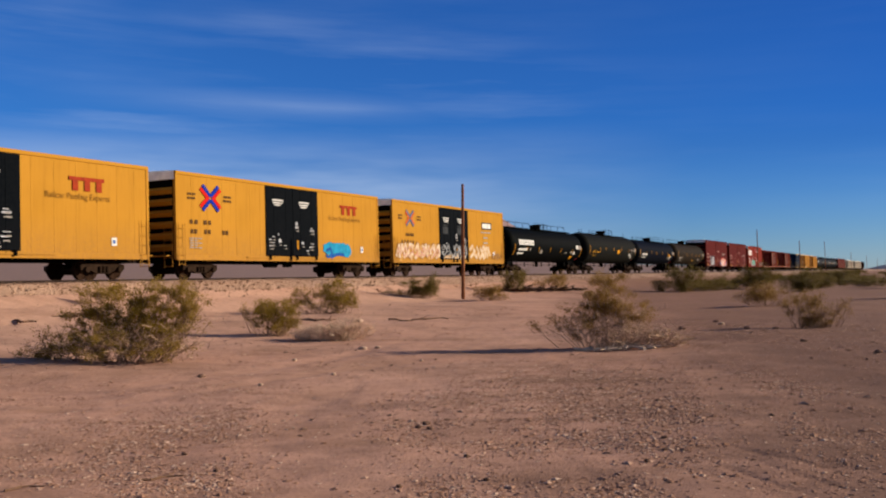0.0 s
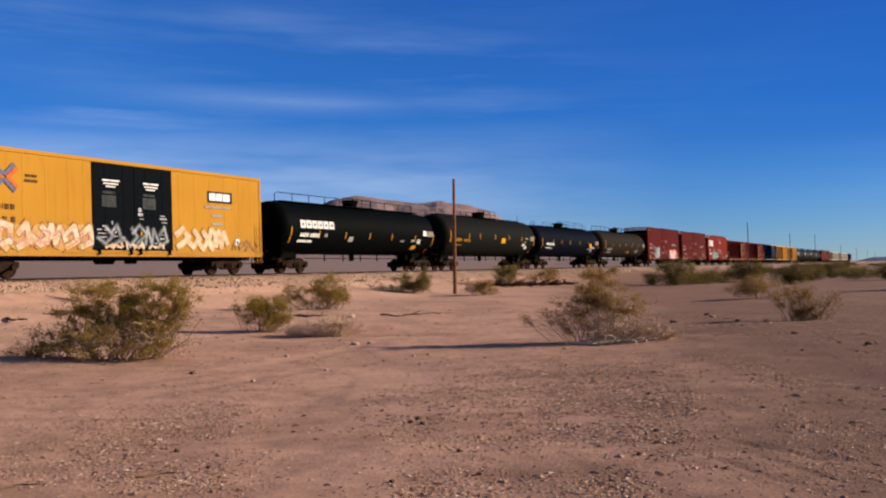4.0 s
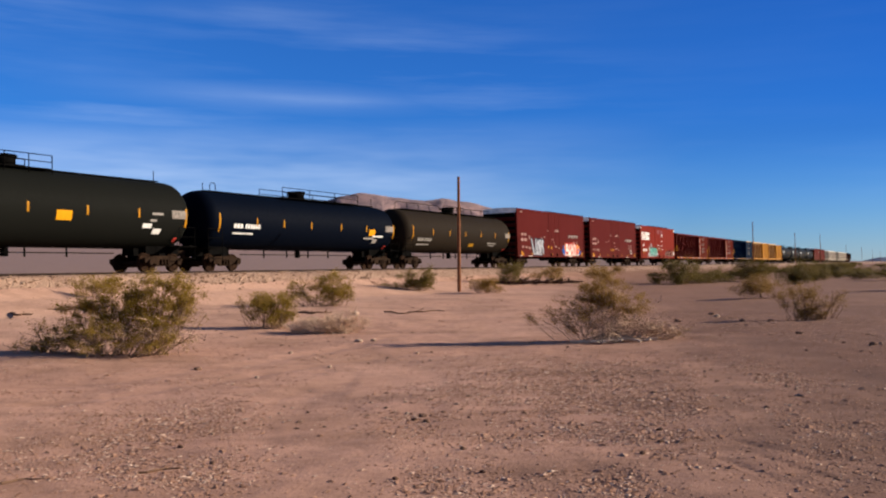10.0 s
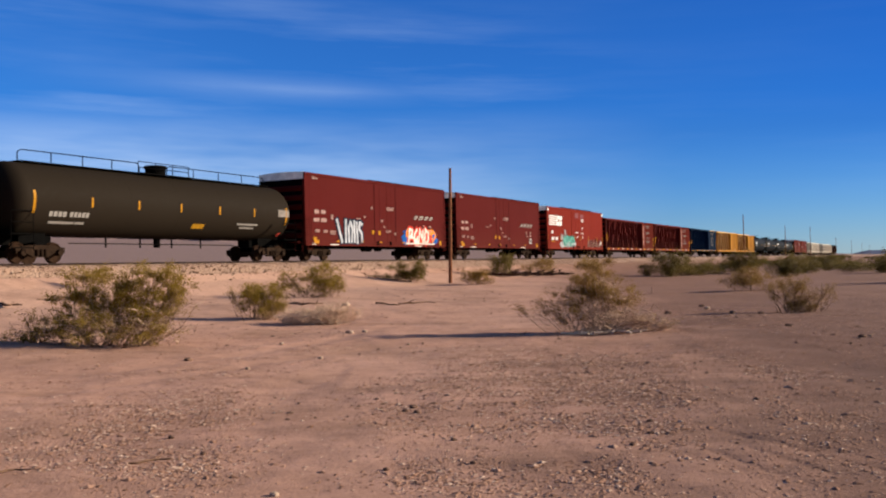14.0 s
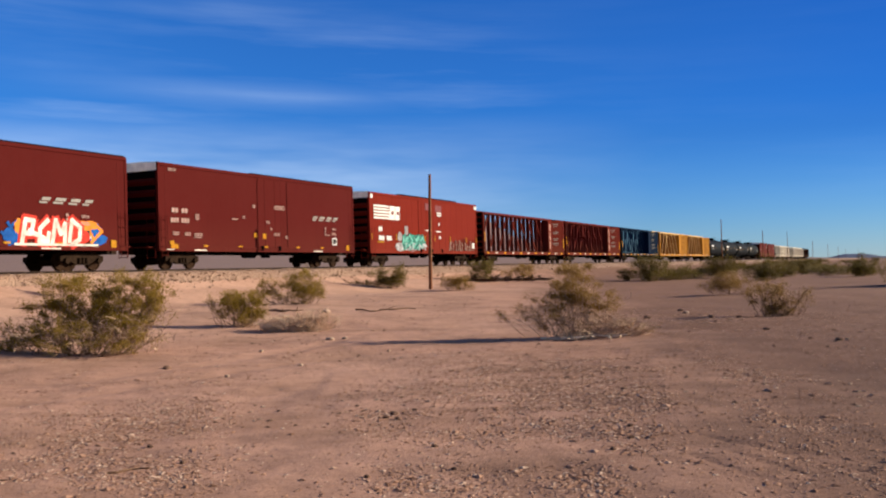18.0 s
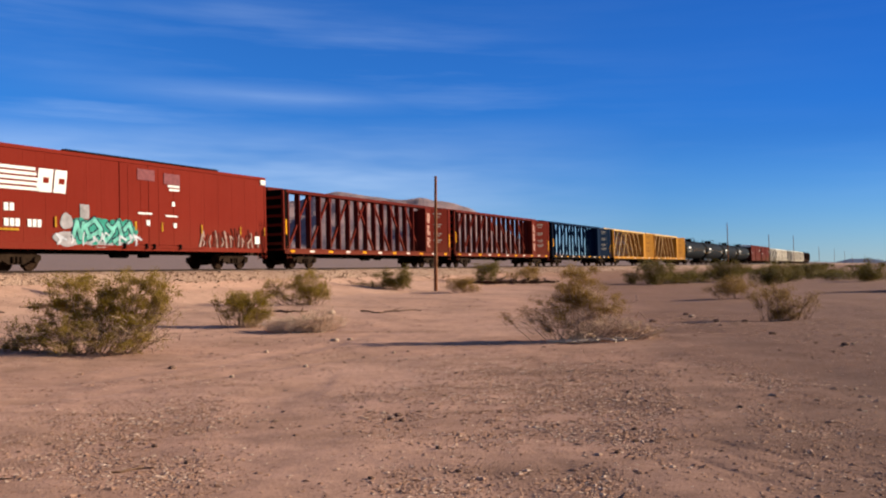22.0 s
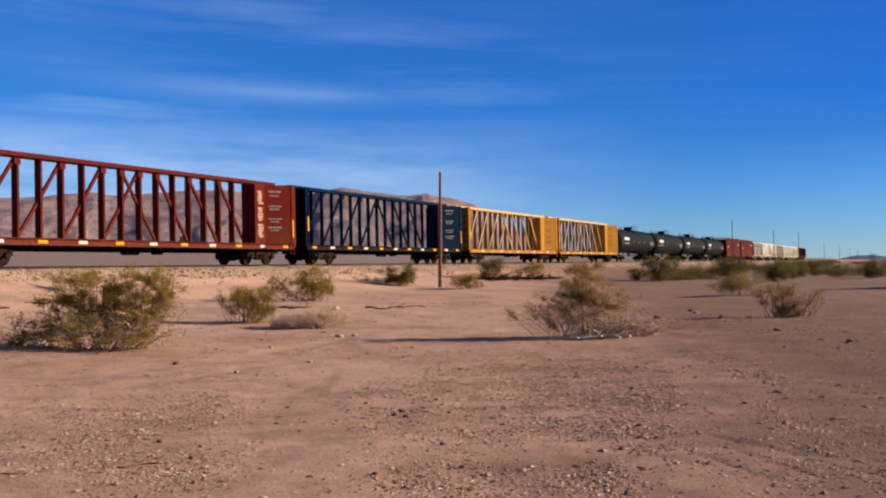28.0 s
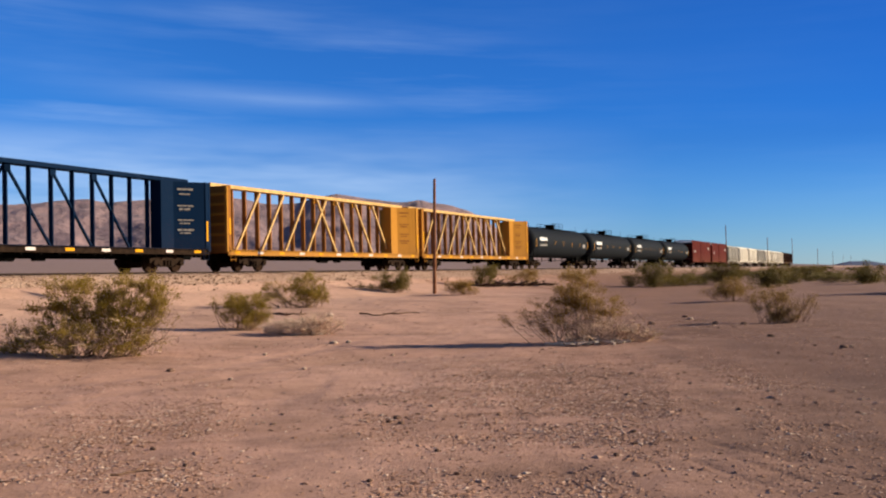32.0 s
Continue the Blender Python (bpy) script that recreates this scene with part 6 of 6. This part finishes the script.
# ---- desert scrub ----
def bush(seed, x, y, clumps, leaf, leaf_mat, wood_mat, label, turn=0.0, scale=1.0, tangle=()):
    """A shrub of uneven leafy clumps on forking stems. Each clump: its middle (sideways, depth, height), half-width, half-height, leaves and stems."""
    rng = random.Random(seed)
    ob = thing("desert_bush", label, "bush", "creosote bushes", at=pose(x, y, height(x, y), 0, 0, turn))
    wood = bmesh.new()
    verts, faces = [], []
    for cx, cy, cz, rx, rz, count, stems in clumps:
        cx, cy, cz, rx, rz = (v * scale for v in (cx, cy, cz, rx, rz))
        twigs = []
        for _ in range(stems):
            base = Vector((cx * 0.62 + rng.gauss(0, 0.13), cy * 0.62 + rng.gauss(0, 0.13), -0.03))
            a, out = rng.uniform(0, math.tau), rng.random() ** 0.5
            up = rng.uniform(-0.85, 0.95)
            end = Vector((cx + math.cos(a) * out * rx, cy + math.sin(a) * out * rx * 0.8, max(0.05, cz + up * rz * math.sqrt(1 - 0.7 * out * out))))
            mid = base.lerp(end, 0.5) + Vector((rng.gauss(0, 0.07), rng.gauss(0, 0.07), rng.uniform(-0.1, 0.02) * cz))
            bar(wood, base, mid, 0.009 * scale, 4, 0.006 * scale)
            bar(wood, mid, end, 0.006 * scale, 4, 0.003 * scale)
            for _ in range(6):
                s = mid.lerp(end, rng.uniform(0.25, 1.0))
                e = s + Vector((rng.gauss(0, 0.30) * rx, rng.gauss(0, 0.30) * rx, rng.gauss(0.12, 0.28) * rz + 0.02))
                e.z = max(e.z, 0.02)
                bar(wood, s, e, 0.004 * scale, 3, 0.002 * scale)
                twigs.append((s, e, rng.random() ** 1.5 + 0.06))
        weight = [w for _, _, w in twigs]
        for s, e, _ in rng.choices(twigs, weight, k=count // 5) if count else ():
            tuft = s.lerp(e, rng.uniform(0.25, 1.1))
            for _ in range(9):
                p = tuft + Vector((rng.gauss(0, 1), rng.gauss(0, 1), rng.gauss(0, 0.8))) * leaf * 1.5
                p.z = max(p.z, 0.02)
                d = ((e - s).normalized() * 0.6 + Vector((rng.gauss(0, 0.7), rng.gauss(0, 0.7), rng.gauss(0.3, 0.7)))).normalized()
                t = d.orthogonal().normalized()
                L_, W_ = leaf * rng.uniform(0.6, 1.5), leaf * rng.uniform(0.3, 0.6)
                o = len(verts)
                verts += [tuple(p), tuple(p + d * L_ * 0.5 + t * W_ * 0.5), tuple(p + d * L_), tuple(p + d * L_ * 0.5 - t * W_ * 0.5)]
                faces.append((o, o + 1, o + 2, o + 3))
    # bare twigs tangled low down: middle, half-width, half-height and how many
    snarl = bmesh.new()
    for cx, cz, rx, rz, count in tangle:
        for _ in range(count):
            p = Vector((cx + rng.gauss(0, 0.5) * rx, rng.gauss(0, 0.4) * rx, max(0.02, cz + rng.gauss(0, 0.5) * rz)))
            q = p + Vector((rng.gauss(0, 0.16), rng.gauss(0, 0.16), rng.gauss(0.05, 0.09)))
            q.z = max(q.z, 0.015)
            r = p.lerp(q, 0.6) + Vector((rng.gauss(0, 0.05), rng.gauss(0, 0.05), rng.gauss(0, 0.04)))
            bar(snarl, p, r, 0.006, 3, 0.004)
            bar(snarl, r, q, 0.004, 3, 0.002)
    if tangle:
        tagged(part("dead_twig", snarl, GREY_TWIG, ob, "bare grey tangled twigs"), kind="stuff")
    me = bpy.data.meshes.new("foliage")
    me.from_pydata(verts, [], faces)
    me.materials.append(leaf_mat)
    tagged(part("stem", wood, wood_mat, ob), kind="stuff")
    tagged(part("foliage", me, leaf_mat, ob), kind="stuff")
    return ob


GREEN = "olive-green creosote bush on the sand"
bush(1, -6.5, 18.2, [(-1.3, 0.0, 0.16, 0.36, 0.22, 1000, 9), (-0.78, -0.1, 0.42, 0.45, 0.34, 1500, 12), (-0.18, 0.2, 1.05, 0.52, 0.28, 2500, 12), (0.45, 0.1, 0.92, 0.55, 0.36, 3000, 12),
                     (0.62, 0.3, 1.34, 0.52, 0.27, 3200, 12), (1.38, 0.3, 1.27, 0.46, 0.36, 4000, 13), (1.0, 0.1, 0.78, 0.5, 0.3, 2200, 12), (1.76, 0.2, 1.15, 0.22, 0.32, 700, 6), (0.25, -0.2, 0.40, 0.80, 0.34, 2300, 14),
                     (1.2, -0.2, 0.27, 0.6, 0.26, 1700, 11), (1.72, 0.1, 0.7, 0.3, 0.24, 260, 7), (-0.4, 0.2, 1.50, 0.26, 0.13, 800, 5)],
     0.032, CREOSOTE, TWIG, "large sprawling olive-green creosote bush with grey twigs below",
     tangle=[(-0.6, 0.3, 0.7, 0.25, 170), (0.4, 0.35, 0.8, 0.3, 260), (1.3, 0.3, 0.6, 0.25, 130)])
bush(2, -12.2, 34.8, [(0, 0, 0.6, 0.62, 0.34, 1100, 12), (-0.5, 0, 0.5, 0.5, 0.2, 200, 6)], 0.05, CREOSOTE, TWIG, "small creosote bush on the railway bank")
bush(3, -4.4, 24.9, [(-0.35, 0, 0.62, 0.45, 0.34, 2400, 12), (0.05, 0, 0.68, 0.5, 0.36, 3000, 14), (0.45, 0, 0.6, 0.26, 0.3, 700, 7), (-0.75, 0, 0.7, 0.2, 0.16, 320, 4), (0.05, 0, 0.26, 0.42, 0.24, 1500, 10)],
     0.034, CREOSOTE, TWIG, "rounded olive-green creosote bush on the sand")
bush(4, -4.55, 36.7, [(0.45, 0, 0.85, 0.6, 0.5, 3000, 14), (0.95, 0, 0.62, 0.4, 0.42, 900, 9), (-0.55, 0, 0.8, 0.75, 0.3, 1200, 12), (-1.2, 0, 0.55, 0.7, 0.2, 600, 9), (0.0, 0, 0.3, 0.9, 0.25, 700, 14)],
     0.048, CREOSOTE, TWIG, "wide olive-brown creosote bush at the foot of the bank")
bush(5, -3.0, 24.0, [(0, 0, 0.26, 0.6, 0.24, 3000, 70), (0.5, 0, 0.28, 0.5, 0.26, 2400, 54), (-0.6, 0, 0.18, 0.4, 0.16, 1300, 30), (0.95, 0, 0.26, 0.22, 0.28, 500, 14)],
     0.022, STRAW, DEAD, "dry straw-coloured tumbleweed clump on the sand")
bush(6, -1.35, 52.2, [(0.2, 0, 0.75, 0.9, 0.5, 2600, 14), (0.8, 0, 0.5, 0.6, 0.4, 900, 9), (-0.8, 0, 0.3, 0.9, 0.18, 500, 10), (-1.9, 0, 0.3, 0.8, 0.1, 150, 8)], 0.07, CREOSOTE_FAR, TWIG, GREEN)
bush(7, 2.5, 51.5, [(0.1, 0, 0.55, 0.75, 0.34, 1500, 12), (-0.6, 0, 0.5, 0.5, 0.3, 320, 8), (0.4, 0, 0.2, 0.6, 0.2, 250, 9)], 0.065, CREOSOTE_DRY, TWIG, "half-dry creosote bush beside the pole")
bush(8, 4.8, 64.5, [(0, 0, 1.0, 0.75, 0.6, 2200, 13), (-0.3, 0, 0.5, 0.8, 0.4, 700, 9)], 0.085, CREOSOTE_FAR, TWIG, GREEN)
bush(9, 8.3, 71.0, [(0, 0, 0.8, 1.0, 0.5, 1300, 12), (-1.2, 0, 0.5, 0.8, 0.3, 350, 8)], 0.09, CREOSOTE_DRY, TWIG, "half-dry creosote bush at the foot of the bank")
bush(10, 3.74, 21.35, [(0.0, 0.2, 1.52, 0.52, 0.30, 5200, 9), (-0.35, 0.1, 1.05, 0.55, 0.20, 1700, 7), (0.35, 0, 1.06, 0.48, 0.18, 1200, 7), (0.85, 0, 0.96, 0.42, 0.13, 900, 5), (0.55, 0, 0.68, 0.60, 0.20, 650, 7),
                       (-0.85, 0, 0.86, 0.45, 0.16, 700, 5), (-1.2, 0, 0.60, 0.42, 0.16, 480, 4), (-1.75, 0, 0.66, 0.18, 0.08, 160, 1), (-0.55, 0, 0.55, 0.5, 0.16, 500, 4), (-0.9, 0, 0.30, 0.5, 0.10, 260, 3)],
     0.034, CREOSOTE_DRY, GREY_TWIG, "tall thin half-dry creosote bush over dead stems",
     tangle=[(-0.1, 0.75, 0.9, 0.4, 130), (0.2, 0.30, 1.0, 0.25, 300), (-0.9, 0.4, 0.7, 0.25, 80), (0.9, 0.22, 0.7, 0.2, 200)])
bush(11, 3.95, 21.1, [(0.2, 0, 0.28, 0.7, 0.26, 0, 30), (0.9, 0, 0.26, 0.6, 0.2, 120, 24), (-0.4, 0, 0.24, 0.5, 0.2, 120, 16), (1.4, 0, 0.14, 0.35, 0.1, 60, 9)],
     0.034, CREOSOTE_DRY, GREY_TWIG, "dead sprawling bush with bare grey stems")
bush(12, 10.8, 28.1, [(-0.1, 0, 1.0, 0.6, 0.2, 1500, 13), (0.35, 0, 0.66, 0.65, 0.32, 1300, 18), (0.98, 0, 0.72, 0.25, 0.18, 300, 6), (-0.05, 0, 0.22, 0.25, 0.2, 800, 9), (0.5, 0, 0.24, 0.4, 0.2, 500, 12), (-0.57, 0, 0.6, 0.3, 0.2, 420, 7)],
     0.038, CREOSOTE_DRY, TWIG, "thin half-dry creosote bush on the sand")
bush(13, 15.3, 45.2, [(0, 0, 0.75, 0.85, 0.5, 2000, 14), (0.7, 0, 0.5, 0.6, 0.35, 600, 9), (-0.7, 0, 0.45, 0.6, 0.35, 600, 9)], 0.065, CREOSOTE_DRY, TWIG, "thin half-dry creosote bush on the sand")
far_a = bush(15, 17.95, 70.8, [(0, 0, 1.15, 1.25, 0.75, 2400, 13), (0.3, 0.3, 0.5, 1.3, 0.45, 900, 10)], 0.11, CREOSOTE_FAR, TWIG, GREEN)
far_b = bush(16, 28.7, 76.6, [(0.2, 0, 1.15, 1.5, 0.8, 2400, 15), (-0.8, 0, 0.7, 1.1, 0.6, 900, 9), (0.6, 0, 0.4, 1.5, 0.4, 600, 9)], 0.11, CREOSOTE_FAR, TWIG, GREEN)
far_c = bush(17, 21.2, 76.8, [(0, 0, 0.75, 1.9, 0.55, 2000, 15), (1.4, 0, 0.5, 1.4, 0.4, 800, 9)], 0.11, CREOSOTE_FAR, TWIG, GREEN)
rng = random.Random(23)
# a shrub, then east, north and its size
FAR = [(far_a, 27.3, 82.6, 1.15), (far_c, 24.6, 83.0, 0.9), (far_b, 35.4, 89.4, 0.85), (far_a, 44.3, 105.5, 1.05), (far_c, 41.2, 94.0, 0.95), (far_b, 40.3, 84.0, 0.95), (far_c, 43.5, 91.0, 1.0),
       (far_a, 16.35, 71.5, 0.55), (far_c, 19.4, 73.5, 0.8), (far_c, 30.4, 94.0, 0.9), (far_b, 29.6, 54.0, 1.25)]
for k in range(64):
    u, v = rng.uniform(120, 420), rng.uniform(-45, 24) if k % 3 else rng.uniform(8, 24)
    p = spot(u, v)
    FAR.append((rng.choice((far_a, far_b, far_c)), p.x, p.y, rng.uniform(0.6, 1.0)))
for ob, x, y, s in FAR:
    m = pose(x, y, height(x, y), 0, 0, rng.uniform(-25, 25)) @ Matrix.Diagonal((s, s, s * rng.uniform(0.85, 1.05), 1))
    copy_thing(ob, m)


# ---- stones, sticks and roots ----
def rock(seed, x, y, size, mat, label, flat=0.6):
    rng = random.Random(seed)
    bm = bmesh.new()
    bmesh.ops.create_icosphere(bm, subdivisions=2, radius=size * 0.3)
    off = Vector((seed * 3.1, seed * 1.7, 0))
    for v in bm.verts:
        v.co *= 1 + 0.45 * noise.noise(v.co * (2.2 / size) + off)
        v.co.z *= flat
    ob = new("rock", mesh_of("rock", bm, mat))
    ob.matrix_basis = pose(x, y, height(x, y) + size * flat * 0.1, 0, 0, rng.uniform(0, 360))
    tagged(ob, label, "rock", "loose stones on the sand")


DARK_ROCK, PALE_ROCK = "dark brown stone lying on the sand", "pale rounded stone lying on the sand"
for k, (x, y, s) in enumerate(((-4.14, 16.11, 0.26), (-0.24, 10.68, 0.15), (-0.19, 10.32, 0.13), (-0.32, 10.45, 0.12), (0.17, 8.65, 0.11), (-2.53, 9.17, 0.1), (-0.39, 7.52, 0.1),
                               (0.3, 7.68, 0.08), (1.97, 8.69, 0.11), (7.02, 28.25, 0.35), (9.15, 32.2, 0.4), (8.72, 27.5, 0.35), (9.54, 27.5, 0.3), (8.3, 22.1, 0.25),
                               (8.26, 18.2, 0.24), (-2.03, 8.36, 0.09), (2.1, 9.3, 0.12), (1.7, 8.2, 0.1))):
    rock(k + 1, x, y, s, STONE_DARK, DARK_ROCK)
for k, (x, y, s) in enumerate(((-1.84, 21.27, 0.34), (-1.55, 21.6, 0.2), (-1.15, 6.77, 0.12), (-2.79, 30.85, 0.5), (-0.49, 19.08, 0.14), (-2.98, 18.76, 0.16), (-1.94, 16.41, 0.15),
                               (-2.94, 15.09, 0.13), (-2.4, 9.9, 0.07), (9.0, 31.0, 0.35), (8.5, 18.4, 0.12))):
    rock(k + 40, x, y, s, STONE_PALE, PALE_ROCK)


def branch(seed, x, y, length, turn, mat, label, thick=0.03, forks=2):
    """A dry branch that lies on the ground, a little bent, with side twigs."""
    rng = random.Random(seed)
    bm = bmesh.new()
    pts = [Vector((length * (k / 5 - 0.5), 0.12 * length * math.sin(k * 1.1 + seed), thick * 0.6 + 0.05 * length * rng.random())) for k in range(6)]
    for k in range(5):
        bar(bm, pts[k], pts[k + 1], thick * (1 - 0.12 * k), 6, thick * (1 - 0.12 * (k + 1)))
    for _ in range(forks):
        s = pts[rng.randint(1, 4)]
        bar(bm, s, s + Vector((rng.uniform(-0.2, 0.3), rng.uniform(-0.3, 0.3), rng.uniform(0.02, 0.15))) * length, thick * 0.5, 5, thick * 0.2)
    ob = new("dry_branch", mesh_of("dry_branch", bm, mat))
    ob.matrix_basis = pose(x, y, height(x, y), 0, 0, turn)
    tagged(ob, label, "branch", "dry branches on the ground")


LYING = "dry brown branch lying on the sand"
branch(6, -11.6, 31.2, 1.5, -18, DRIFT, LYING, 0.09, 4)
branch(7, -12.1, 30.6, 1.0, 20, DRIFT, LYING, 0.05, 3)
branch(8, -4.1, 31.0, 1.1, 10, DRIFT, LYING, 0.05, 2)
branch(1, -12.8, 28.8, 1.3, -30, DRIFT, LYING, 0.06)
branch(2, -1.26, 31.65, 1.3, -8, DRIFT, LYING, 0.03, 1)
branch(3, -0.5, 33.0, 1.3, 5, DRIFT, LYING, 0.03, 1)
branch(4, -2.42, 8.09, 0.34, 20, DRIFT, LYING, 0.012, 1)
branch(5, -3.42, 7.72, 0.3, 25, DRIFT, LYING, 0.012, 1)
for k in range(18):
    branch(10 + k, 3.9 + 0.34 * k, 63.5 + 0.5 * k, 2.2 + 0.25 * (k % 4), -24 + 13 * (k % 5), DEADWOOD, "dead brown branch heaped at the foot of the bank", 0.09, 5)
for k in range(9):
    branch(30 + k, 3.25 + 0.14 * k, 20.8 + 0.14 * (k % 3), 0.9, -40 + 23 * k, DEAD, "bare pale root of the half-dead bush", 0.03, 3)


# ---- how the train runs ----
def travelled(t):
    """Metres that the train has gone at t seconds: it slows very slightly."""
    return ((5.50559e-05 * t - 7.46131e-03) * t + 7.787873) * t - 0.0


def motions():
    times = [2.0 * k for k in range(17)]
    for car, u in CARS:
        walk(car, [(t, TRACK @ pose(u - travelled(t), 0, 0)) for t in times])
    turns = int(32.0 / 0.0666) + 1
    stamps = [k * 2 / FPS for k in range(turns)] + [32.0]
    for k, sets in WHEELSETS.items():
        lead = sets[0]
        walk(lead, [(t, pose(k * 0.9, 0, 0.42) @ pose(0, 0, 0, 0, -math.degrees(travelled(t) / 0.417), 0)) for t in stamps])
        for other in sets[1:]:
            other.rotation_mode = "QUATERNION"
            other.animation_data_create().action = lead.animation_data.action
            other.animation_data.action_slot = lead.animation_data.action_slot


motions()
